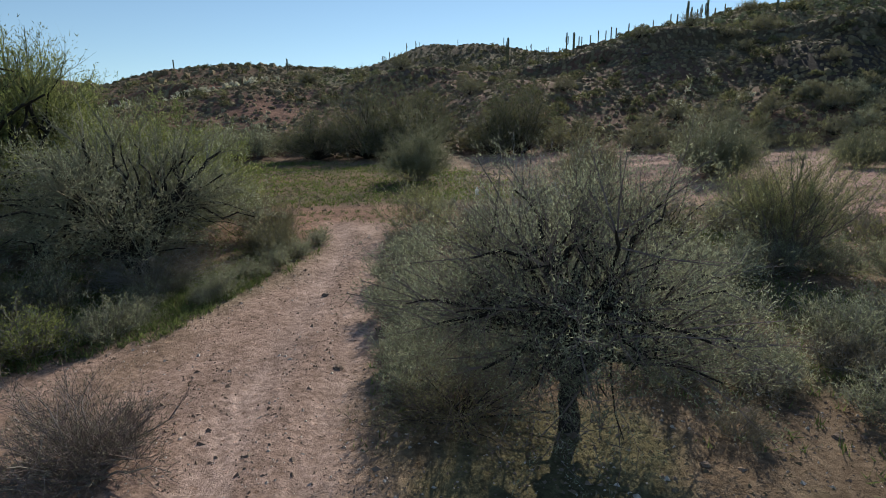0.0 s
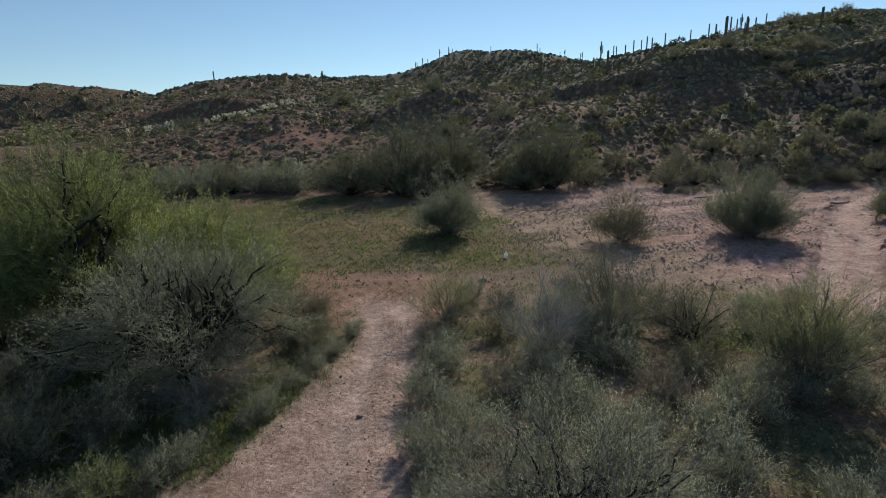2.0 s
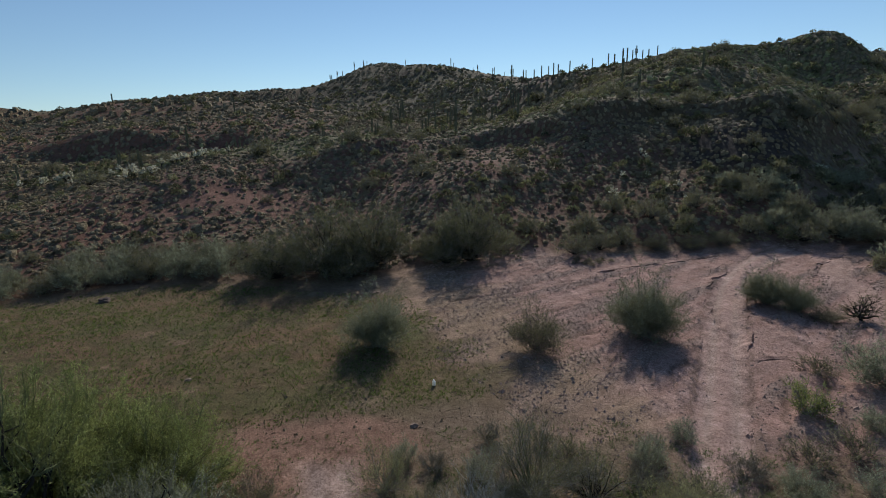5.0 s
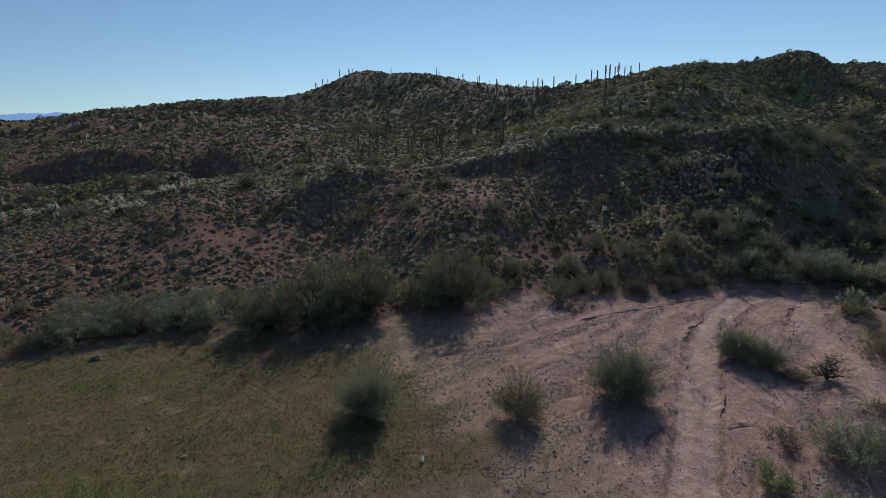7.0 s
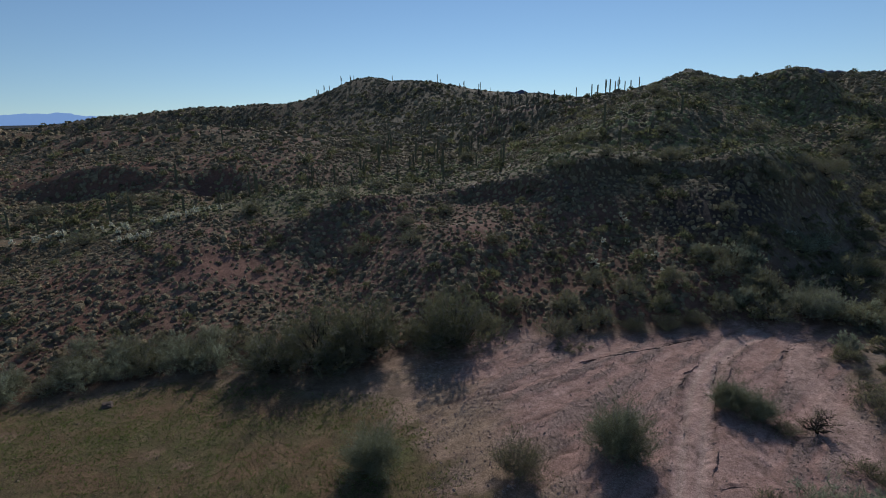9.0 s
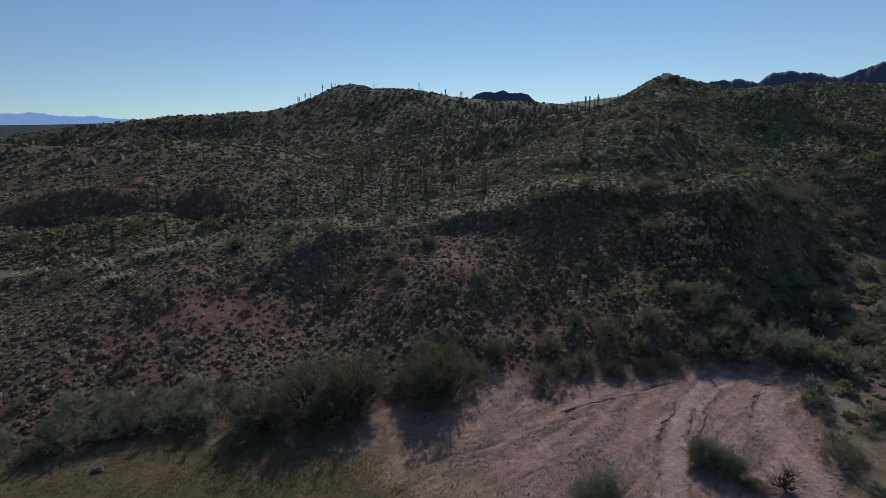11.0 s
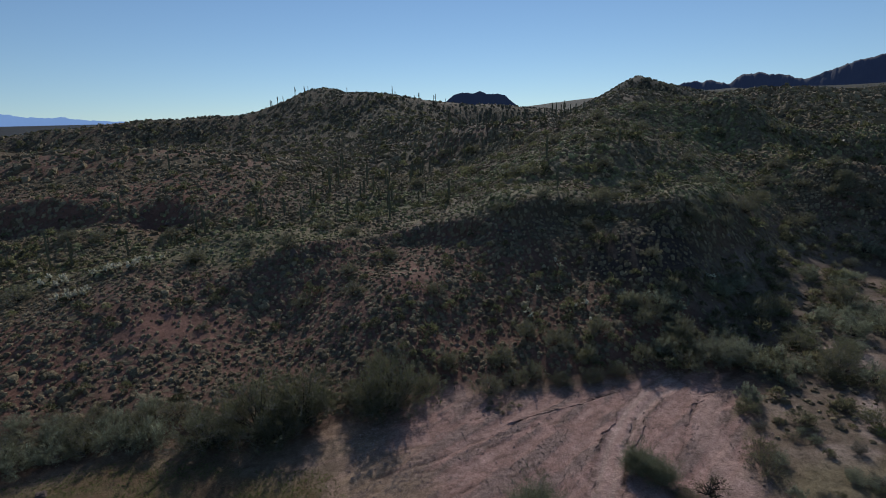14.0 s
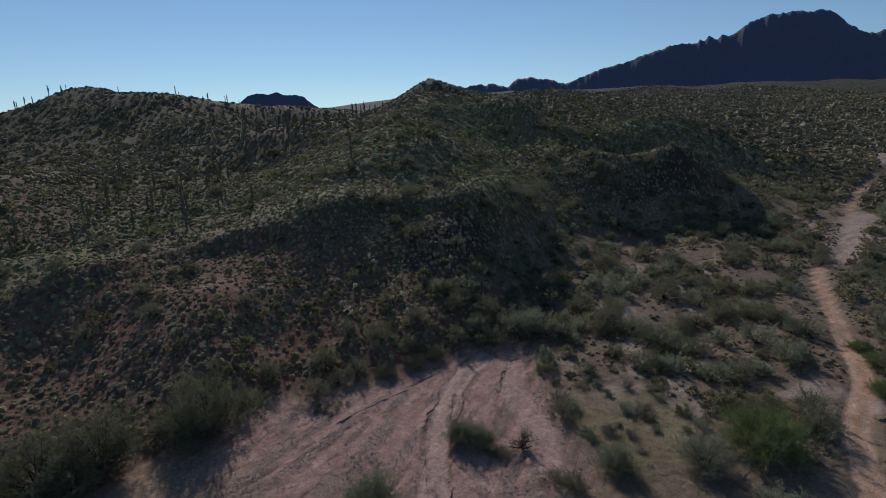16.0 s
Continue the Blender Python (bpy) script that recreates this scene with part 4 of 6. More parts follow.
copy_thing(broom_a, put(31.9, 42.2, 80, 0.72, 0.95))
copy_thing(broom_b, put(33.2, 40.2, 130, 0.66))
tagged(copy_thing(wiry, put(34.0, 37.8, 200, 0.6, 0.6)), "low dry brown shrub beside the green bushes")
stand(plant("dead_shrub", "dark dead shrub with crooked bare limbs on the sand", "shrub", 128, 2.2, 3.8, 26, (6, 5), 3, 0.12, 0.02, 0.0, 0.4, 0.1, 0.16, bark=M_BARK, twig=M_BARK, leaves=M_OLIVE, thick=0.12, bole=0.25, crooked=True), 36.6, 37.4, 30)
gold = stand(plant("rabbitbrush", "bright yellow-green rounded shrub beside the wash", "shrub", 123, 1.9, 2.9, 34, (5, 4), 3, 0.22, 0.042, 0.0, 0.5, 0.5, 0.16, bark=M_TWIG, leaves=M_VERDE, thick=0.04, light=True), 22.6, 25.4, 0)
low = stand(plant("low_shrub", "low grey-brown dome-shaped shrub", "shrub", 124, 1.0, 2.5, 26, (5, 4), 3, 0.16, 0.026, 0.0, 0.45, 0.4, 0.2, **PURPLE, thick=0.035, light=True), 26.6, 29.6, 0)
weedy = stand(plant("low_shrub", "low grey-green shrub among dry grass", "shrub", 125, 0.9, 1.9, 30, (6, 4), 5, 0.085, 0.016, 0.0, 0.4, 0.5, 0.2, bark=M_TWIG, leaves=M_MESQUITE, thick=0.03, light=True), -1.5, 12.2, 0)
strawy = stand(plant("low_shrub", "low straw-coloured dry shrub", "shrub", 126, 0.8, 1.7, 30, (6, 4), 4, 0.09, 0.013, 0.0, 0.4, 0.6, 0.2, bark=M_TWIG, leaves=M_DRY, thick=0.03, light=True), 7.2, 9.0, 0)
for src, x, y, turn, size in ((low, 36.0, 31.6, 30, 1.2), (low, 30.6, 27.4, 70, 1.4), (low, 12.6, 19.0, 0, 1.1), (low, 14.6, 17.2, 120, 1.2), (weedy, 6.2, 12.9, 0, 1.2), (weedy, 9.2, 10.3, 50, 1.1), (weedy, 8.0, 7.2, 90, 0.8), (low, 11.6, 11.6, 0, 1.0), (low, 13.8, 13.9, 160, 1.1),
                               (weedy, -1.0, 10.2, 0, 0.7), (weedy, -1.6, 14.6, 50, 1.1), (weedy, -1.2, 16.8, 20, 1.2), (strawy, -1.7, 18.6, 0, 1.1), (weedy, -6.5, 13.2, 0, 0.6), (weedy, -6.0, 15.4, 80, 0.6), (low, -7.0, 20.2, 0, 0.9), (weedy, -5.7, 16.6, 40, 0.7), (weedy, -5.3, 17.8, 140, 0.7), (weedy, -6.3, 13.9, 10, 0.8), (low, -6.6, 18.8, 10, 0.8), (weedy, -5.0, 19.6, 0, 0.6), (weedy, -8.0, 13.0, 0, 0.8), (weedy, 6.6, 7.3, 30, 0.8), (strawy, 7.6, 8.3, 130, 0.9), (weedy, 6.9, 6.2, 210, 0.7), (strawy, 8.4, 6.9, 300, 0.9), (weedy, 7.9, 9.6, 80, 1.0), (weedy, 5.7, 8.9, 0, 0.8), (low, 8.9, 8.9, 40, 0.7), (weedy, 6.0, 11.3, 60, 1.0), (weedy, 9.4, 15.2, 200, 1.3), (low, 10.6, 16.4, 60, 1.1), (weedy, 11.0, 15.0, 20, 1.2), (weedy, -0.6, 8.3, 200, 0.9), (weedy, -0.9, 9.2, 20, 0.9), (weedy, 0.3, 9.2, 80, 1.0), (weedy, 1.2, 10.0, 80, 1.0), (weedy, -0.7, 11.4, 110, 1.0), (weedy, -0.2, 12.8, 90, 1.1), (strawy, 0.9, 15.2, 0, 1.2),
                               (weedy, 3.9, 12.3, 0, 1.2), (weedy, 2.6, 14.4, 50, 1.3), (strawy, 5.6, 15.2, 0, 1.2), (weedy, 7.6, 14.4, 0, 1.3), (low, 7.4, 17.2, 70, 0.9), (weedy, 4.6, 17.4, 20, 1.3), (low, 0.8, 19.6, 0, 0.9), (weedy, 3.2, 21.8, 0, 1.2), (strawy, 1.0, 22.6, 0, 1.1), (low, 7.8, 22.3, 0, 1.0), (strawy, 10.6, 20.4, 60, 1.3), (weedy, 11.8, 22.2, 0, 1.1),
                               (strawy, 5.2, 8.3, 0, 0.8), (strawy, 9.6, 8.2, 40, 1.0), (weedy, 11.2, 9.4, 0, 1.1), (strawy, 12.6, 12.2, 90, 1.2), (weedy, 4.4, 10.2, 0, 0.9), (low, -11.4, 10.2, 0, 1.0), (weedy, -10.4, 12.6, 60, 1.3), (low, -12.8, 8.4, 60, 1.1), (weedy, -7.4, 11.6, 10, 0.7), (strawy, -14.2, 11.2, 0, 1.3), (weedy, -13.2, 13.2, 0, 1.4),
                               (strawy, 15.8, 20.6, 0, 1.4), (low, 19.4, 21.0, 0, 1.0), (weedy, 14.2, 23.6, 0, 1.0), (strawy, 17.6, 16.4, 0, 1.5), (weedy, 20.6, 18.2, 0, 1.5), (low, 22.0, 21.4, 0, 1.1), (weedy, 6.4, 5.6, 0, 0.7), (strawy, 4.2, 6.9, 0, 0.6)):
    copy_thing(src, put(x, y, turn, size))
for x, y, size in ((19.6, 57.4, 0.36), (20.6, 56.8, 0.4), (21.4, 57.9, 0.35), (22.0, 56.6, 0.42), (22.8, 57.6, 0.36), (20.2, 58.4, 0.4), (23.6, 57.0, 0.33), (21.0, 55.9, 0.34)):
    copy_thing(low, put(x, y, 50 * x, size, 1.3))
grey_round = stand(plant("desert_shrub", "olive-grey rounded shrub beside the wash", "shrub", 127, 2.0, 3.0, 40, (6, 5), 5, 0.14, 0.022, 0.0, 0.5, 0.5, 0.15, bark=M_TWIG, twig=M_LEAFTWIG, leaves=M_MESQUITE, thick=0.04, light=True), 35.0, 25.2, 0)
for x, y, turn, size in ((29.4, 27.4, 40, 1.7), (33.0, 27.0, 140, 1.4), (24.8, 23.2, 90, 0.7), (17.2, 18.8, 0, 0.8)):
    copy_thing(grey_round, put(x, y, turn, size))

# undergrowth on both sides of the two-track
rng = np.random.default_rng(70)
made = 0
while made < 44:
    x, y = (rng.uniform(-0.6, 16), rng.uniform(8, 25)) if made < 22 else (rng.uniform(-17, -7.5), rng.uniform(8.5, 15))
    if (x - 1.75) ** 2 + (y - 7.2) ** 2 < 5 or inside(np.array([x]), np.array([y]), WASH)[0] > -0.5 or (y < 10 and -8.5 < x < -6):
        continue
    k = int(rng.choice(3, p=[0.55, 0.27, 0.18]))
    copy_thing((weedy, strawy, low)[k], put(x, y, rng.uniform(0, 360), (0.9, 0.9, 0.7)[k] * rng.uniform(0.55, 1.25), rng.uniform(0.9, 1.5)))
    made += 1

# the dark thicket along the foot of the hill
thicket = stand(plant("mesquite_tree", "dark spreading mesquite tree at the foot of the hill", "tree", 130, 9.2, 11.6, 84, (7, 6), 5, 0.32, 0.05, 0.0, 0.55, 0.35, 0.10, leaves=M_THICKET, thick=0.2, light=True), -8.6, 57.6, 0)
thicket_b = stand(plant("mesquite_tree", "dark bushy mesquite tree at the foot of the hill", "tree", 131, 9.0, 11.0, 80, (7, 6), 5, 0.32, 0.05, 0.0, 0.55, 0.4, 0.10, leaves=M_THICKET, thick=0.2, light=True), 8.0, 60.4, 0)
small_tree = plant("mesquite_tree", "bushy grey-green mesquite tree among the brush", "tree", 133, 3.4, 4.8, 32, (5, 5), 4, 0.22, 0.05, 0.0, 0.4, 0.4, 0.16, **OLIVE, thick=0.1, light=True)
stand(small_tree, 20.6, 61.0, 40)
for src, x, y, turn, size, tall in ((thicket_b, -3.6, 59.4, 100, 0.95, 1.0), (thicket, -14.0, 56.4, 200, 0.8, 0.85), (thicket_b, -6.0, 55.6, 150, 0.6, 0.8), (thicket, 5.0, 59.6, 220, 0.75, 0.9), (small_tree, 2.6, 62.4, 0, 0.9, 0.9), (small_tree, 12.4, 62.6, 190, 1.1, 1.0),
                               (thicket_b, -22.5, 60.2, 20, 0.5, 0.75), (thicket, -28.5, 59.6, 150, 0.55, 0.7), (thicket_b, -35.0, 57.0, 250, 0.55, 0.7), (thicket, -41.0, 53.6, 10, 0.6, 0.65), (thicket_b, -48.0, 50.6, 90, 0.7, 0.75), (small_tree, -32.0, 61.5, 80, 1.2, 0.8), (small_tree, -19.0, 62.5, 300, 1.0, 0.8)):
    copy_thing(src, put(x, y, turn, size, tall))
stand(plant("ironwood_tree", "rounded olive-green ironwood tree at the end of the wash", "tree", 132, 5.2, 7.8, 80, (7, 5), 5, 0.32, 0.04, 0.0, 0.45, 0.4, 0.13, bark=M_BARK, leaves=M_BROOM, thick=0.14, light=True, ragged=0.12), 55.5, 61.8, 0)
for src, x, y, turn, size, tall in ((small_tree, 24.4, 62.4, 100, 0.8, 1.0), (small_tree, 27.5, 63.5, 0, 1.0, 0.9), (wiry, 31.0, 61.4, 0, 0.8, 0.8), (wiry, 35.6, 61.2, 90, 0.85, 0.75), (wiry, 39.6, 61.8, 40, 0.8, 0.8), (small_tree, 44.5, 63.6, 0, 0.95, 0.9), (small_tree, 49.0, 64.7, 60, 0.8, 0.9), (small_tree, 61.5, 57.5, 120, 0.8, 0.8), (small_tree, 24.0, 67.0, 10, 1.0, 1.0), (small_tree, 33.0, 67.8, 80, 1.0, 1.1), (small_tree, 40.0, 68.8, 160, 0.9, 1.0), (small_tree, 16.5, 67.0, 220, 0.9, 1.0), (small_tree, 48.0, 69.8, 0, 0.9, 1.0), (small_tree, 6.0, 67.4, 0, 0.8, 1.0), (small_tree, 36.6, 65.0, 0, 0.9, 1.0), (small_tree, 29.4, 71.4, 0, 0.9, 1.1), (small_tree, 52.5, 66.5, 0, 0.9, 1.0)):
    copy_thing(src, put(x, y, turn, size, tall))

# grey shrubs along the field's far edge
silver_low = stand(plant("mesquite_tree", "silvery grey twiggy mesquite bush along the field", "tree", 145, 3.6, 5.6, 44, (6, 5), 3, 0.26, 0.05, 0.0, 0.45, 0.4, 0.14, bark=M_PURPLE, leaves=M_MESQUITE, twig=M_LEAFTWIG, thick=0.1, light=True), -20.4, 57.6, 0)
for src, x, y, turn, size in ((small_tree, -36.3, 51.8, 0, 1.0), (silver_low, -33.6, 53.0, 67, 0.95), (silver_low, -30.2, 54.3, 134, 1.0), (small_tree, -27.4, 55.2, 201, 1.0), (silver_low, -24.4, 55.9, 268, 0.95), (small_tree, -21.8, 56.0, 335, 1.0), (silver_low, -40.2, 49.8, 42, 1.0), (small_tree, -43.0, 48.2, 80, 1.1),
                              (silver_low, -26.0, 59.5, 20, 1.0), (silver_low, -31.5, 58.0, 110, 1.0), (small_tree, -36.5, 56.0, 150, 0.95), (silver_low, -22.4, 61.5, 210, 0.8), (silver_low, -41.0, 54.0, 300, 1.1), (small_tree, -29.0, 62.5, 10, 0.7), (silver_low, -37.0, 60.5, 70, 0.8), (small_tree, -46.0, 53.0, 160, 1.0), (silver_low, -48.5, 57.5, 250, 0.9), (small_tree, -43.0, 61.0, 40, 0.8), (silver_low, -16.6, 58.8, 130, 0.7), (small_tree, -33.5, 66.5, 0, 0.6), (silver_low, -52.0, 50.0, 90, 1.1)):
    copy_thing(src, put(x, y + 2.2, turn, size * (0.62 + 0.42 * ((7 * x + 3 * y) % 1.0)), 0.95))

# single trees up the slope
for x, y, size in ((-25.9, 103.4, 1.0), (-16.9, 108.3, 0.8), (-8.7, 102.7, 1.1), (27.5, 176.9, 1.2), (44.6, 224, 1.3), (44.6, 105.5, 1.0), (49.5, 143.7, 1.0), (115.5, 190.8, 1.3), (96.2, 187.8, 1.3), (51, 104.3, 0.9), (57.4, 104.3, 1.1), (-5.3, 86.9, 0.8), (3.4, 86, 0.9), (2.8, 94, 0.8), (-20.2, 82.7, 0.45), (89.7, 101, 1.2), (111.7, 120.9, 1.2), (117, 112, 1.1), (128, 136.4, 1.3), (99.4, 163.2, 1.2), (51.9, 132.8, 1.0), (34.7, 103.4, 0.8), (55, 212, 1.3), (26.6, 178, 1.1), (50, 139.6, 1.0), (72, 133, 1.1), (101, 139, 1.2), (82, 97.3, 1.1), (111.5, 110.8, 1.1), (105, 116, 1.2), (131, 117, 1.2), (-1.9, 118.5, 0.9), (3.7, 112, 0.9), (17.2, 82.5, 0.8), (11.1, 100.3, 0.8), (60.2, 106.1, 1.0),
                   (-55, 100, 1.1), (-89, 146, 1.2), (-62, 150, 1.3), (-44, 150, 1.1), (-70, 152, 1.2), (-36, 128, 1.0), (76, 122, 0.9), (88, 112, 1.0), (120, 130, 1.3), (150, 165, 1.4), (69, 162, 1.2), (78, 150, 1.1), (92, 174, 1.2), (70, 186, 1.2)):
    copy_thing(small_tree, put(x, y, 37 * x, size, 0.9))

rng = np.random.default_rng(77)
for cx, cy, sx, sy, n in ((145, 104, 16, 7, 16), (128, 118, 10, 8, 8), (62, 90, 10, 7, 8), (170, 95, 12, 6, 6)):
    for _ in range(n):
        copy_thing(small_tree, put(rng.normal(cx, sx), rng.normal(cy, sy), rng.uniform(0, 360), rng.uniform(0.5, 1.1), 0.9))

# shrubs of the brushy plain
dome = stand(plant("palo_verde_tree", "broad dark-green dome-shaped palo verde by the dirt road", "tree", 140, 5.6, 11.0, 100, (7, 5), 6, 0.34, 0.04, 0.0, 0.45, 0.4, 0.11, bark=M_GREENBARK, leaves=M_FIELD, thick=0.16), 58.4, 23.2, 0)
stand(plant("mesquite_tree", "silvery grey-green mesquite bush beside the palo verde", "tree", 141, 4.0, 6.8, 60, (7, 5), 5, 0.3, 0.03, 0.0, 0.45, 0.4, 0.14, bark=M_BARK, leaves=M_BROOM, thick=0.1), 50.4, 24.8, 0)
tuft = plant("desert_shrub", "grey-green shrub on the brushy plain", "shrub", 142, 1.8, 3.0, 24, (5, 4), 4, 0.2, 0.05, 0.0, 0.4, 0.5, 0.17, bark=M_TWIG, leaves=M_MESQUITE, thick=0.05, light=True)
stand(tuft, 66.0, 40.0)
dusky = plant("desert_shrub", "dusky olive-brown shrub on the brushy plain", "shrub", 143, 1.6, 3.2, 24, (5, 4), 4, 0.2, 0.05, 0.0, 0.4, 0.5, 0.17, bark=M_PURPLE, twig=M_PURPLE, leaves=M_OLIVE, thick=0.05, light=True)
stand(dusky, 70.0, 36.0)
for src, x, y, turn, size, tall in ((broom_b, 42.6, 29.6, 0, 0.85, 0.9), (wiry, 36.8, 30.0, 0, 0.7, 0.8), (low, 44.5, 39.5, 0, 1.5, 1.2), (low, 46.5, 42.5, 80, 1.4, 1.2), (dusky, 51.0, 50.0, 30, 1.2, 0.9), (tuft, 53.0, 52.5, 0, 1.2, 1.0), (dusky, 55.5, 46.5, 90, 1.2, 0.9), (dome, 82.5, 21.0, 120, 0.5, 0.9), (dome, 91.0, 25.0, 20, 0.5, 0.9), (small_tree, 74.0, 59.0, 0, 1.2, 1.0), (small_tree, 90.0, 60.0, 70, 1.3, 1.0), (small_tree, 106.0, 52.0, 140, 1.1, 1.0), (small_tree, 84.0, 49.0, 60, 1.0, 0.9), (small_tree, 137.0, 54.0, 60, 1.0, 0.9), (small_tree, 141.5, 56.0, 160, 1.1, 0.9), (small_tree, 139.0, 44.0, 10, 1.0, 0.9), (dome, 96.0, 29.5, 70, 0.4, 0.9)):
    copy_thing(src, put(x, y, turn, size, tall))
rng = np.random.default_rng(7)
for k in range(34):
    x, y = rng.uniform(43.5, 60), rng.uniform(27, 47)
    if inside(np.array([x]), np.array([y]), WASH)[0] < -1.5:
        copy_thing((weedy, tuft, strawy, dusky, low)[k % 5], put(x, y, rng.uniform(0, 360), (1.1, 0.55, 1.2, 0.5, 0.8)[k % 5] * rng.uniform(0.7, 1.3), rng.uniform(0.8, 1.1)))
silver_tree = stand(plant("mesquite_tree", "silvery grey-green mesquite tree on the brushy plain", "tree", 144, 3.6, 5.4, 34, (5, 5), 4, 0.22, 0.05, 0.0, 0.45, 0.4, 0.15, leaves=M_MESQUITE, twig=M_LEAFTWIG, thick=0.1, light=True), 72.0, 52.0, 0)
kinds, made = (tuft, dusky, small_tree, silver_tree, gold), 0
while made < 420:
    x, y = 48 + 190 * rng.random() ** 1.5, rng.uniform(12, 130)
    z = float(ground_z(x, y))
    d, _ = off_line(np.array([x]), np.array([y]), DIRT_ROAD)
    lane = float(fbm(x / 13, y / 8, 23, 3))
    if d[0] < 4 or z > 7 or lane > 0.29 or inside(np.array([x]), np.array([y]), WASH)[0] > -2 or (x - 58) ** 2 + (y - 22.6) ** 2 < 60 or (x - 50) ** 2 + (y - 25) ** 2 < 30:
        continue
    k = int(rng.choice(5, p=[0.23, 0.25, 0.26, 0.2, 0.06]))
    copy_thing(kinds[k], put(x, y, rng.uniform(0, 360), (1.25, 1.25, 1.0, 0.9, 0.9)[k] * rng.uniform(0.7, 1.3), rng.uniform(0.75, 1.05)))
    made += 1


# ---------------------------------------------------------------- hillside brush: past counting
def brush(name, label, seed, spots, radius, leaves, mat, tall=0.8, fat=0.5, thin=0.35, upright=0.45):
    """Many small shrubs in one mesh: each a dome of pointed leaf clumps."""
    rng = np.random.default_rng(seed)
    n = len(spots)
    x, y = spots[:, 0], spots[:, 1]
    z = ground_z(x, y)
    who = np.repeat(np.arange(n), leaves)
    az, up = rng.uniform(0, 2 * np.pi, len(who)), rng.uniform(0.05, 1, len(who)) ** 0.8
    ring = np.sqrt(np.clip(1 - up * up, 0, 1)) * rng.uniform(0.4, 1, len(who))
    r = radius[who]
    out = unit(np.stack([np.cos(az) * ring, np.sin(az) * ring, 0.2 + up], -1))
    loose = rng.normal(size=(len(who), 3))
    way = unit(out * upright + (loose - out * (loose * out).sum(-1, keepdims=True)) * 0.6)
    hgt = tall * rng.uniform(0.75, 1.3, n)[who]
    root = np.stack([x[who] + np.cos(az) * ring * r * 0.7, y[who] + np.sin(az) * ring * r * 0.7, z[who] - 0.05 * r + up * r * hgt * 0.55], -1)
    shade = np.clip(rng.normal(0.45, 0.25, n)[who] + rng.normal(0, 0.1, len(who)), 0, 1)
    v, f, tone = slivers(rng, root, way, fat * r * rng.uniform(0.8, 1.5, len(who)), thin * r * rng.uniform(0.7, 1.3, len(who)), shade)
    return tagged(mesh_of(name, v, f, mat, tone=tone), label, "shrubs", kind="stuff")


def mounds(name, label, seed, spots, radius, sides, tall=0.75, fuzz=0, mat=None, sprig=None):
    """Many tight dome-shaped shrubs in one mesh, with a few loose sprigs."""
    rng = np.random.default_rng(seed)
    n = len(spots)
    ang = (np.arange(sides) * 2 * np.pi / sides)[None] + rng.uniform(0, 6.28, n)[:, None] + rng.normal(0, 0.18, (n, sides))
    x, y = spots[:, 0], spots[:, 1]
    z, r, h = ground_z(x, y), radius, radius * tall * rng.uniform(0.75, 1.35, n)
    slope_x, slope_y = (ground_z(x + 0.6, y) - ground_z(x - 0.6, y)) / 1.2, (ground_z(x, y + 0.6) - ground_z(x, y - 0.6)) / 1.2

    def ring(size, up):
        rr = r[:, None] * size
        dx, dy = rr * np.cos(ang), rr * np.sin(ang)
        return np.stack([x[:, None] + dx, y[:, None] + dy, z[:, None] + slope_x[:, None] * dx + slope_y[:, None] * dy + h[:, None] * up], -1)

    low = ring(rng.uniform(0.8, 1.2, (n, sides)), rng.uniform(-0.15, 0.0, (n, sides)))
    mid = ring(rng.uniform(0.65, 1.1, (n, sides)), rng.uniform(0.4, 0.85, (n, sides)))
    top = np.stack([x + r * rng.normal(0, 0.2, n), y + r * rng.normal(0, 0.2, n), z + h], -1)[:, None]
    v = np.concatenate([low, mid, top], 1)
    k = np.arange(sides)
    nx = (k + 1) % sides
    f = np.concatenate([np.stack([k, nx, sides + nx], -1), np.stack([k, sides + nx, sides + k], -1), np.stack([sides + k, sides + nx, np.full(sides, 2 * sides)], -1)])
    f = (f[None] + (2 * sides + 1) * np.arange(n)[:, None, None]).reshape(-1, 3)
    shade = np.clip(rng.normal(0.45, 0.28, n), 0, 1)
    ob = mesh_of(name, v.reshape(-1, 3), f, mat or M_MOUND, False, tone=np.repeat(shade, 2 * sides + 1))
    if fuzz:
        brush(name, label, seed + 1, spots, radius * 1.35, fuzz, sprig or M_BRUSH, tall * 1.2, 0.42, 0.12, 0.65)
    return tagged(ob, label, "shrubs", kind="stuff")


def strewn(seed, count, x0, x1, y0, y1, keep):
    rng = np.random.default_rng(seed)
    p = np.stack([rng.uniform(x0, x1, count), rng.uniform(y0, y1, count)], -1)
    return p[keep(p[:, 0], p[:, 1], rng.random(count))]


def spaced(seed, gap, x0, x1, y0, y1, keep):
    """Evenly scattered spots, about one gap apart."""
    rng = np.random.default_rng(seed)
    gx, gy = np.meshgrid(np.arange(x0, x1, gap), np.arange(y0, y1, gap))
    p = np.stack([gx.ravel(), gy.ravel()], -1) + rng.uniform(-0.48, 0.48, (gx.size, 2)) * gap
    return p[keep(p[:, 0], p[:, 1], rng.random(len(p)))]


def seen_width(x, y):
    """Only ground ahead of the camera's start."""
    return (x > -1.3 * y - 60) & (x < 2.6 * y + 60)


FOOT = [(-80, -60), (42, -60), (42, 33), (48.5, 45), (56, 58.5), (38, 61), (10, 63), (-2, 56), (-13, 56), (-24, 58), (-80, 42)]


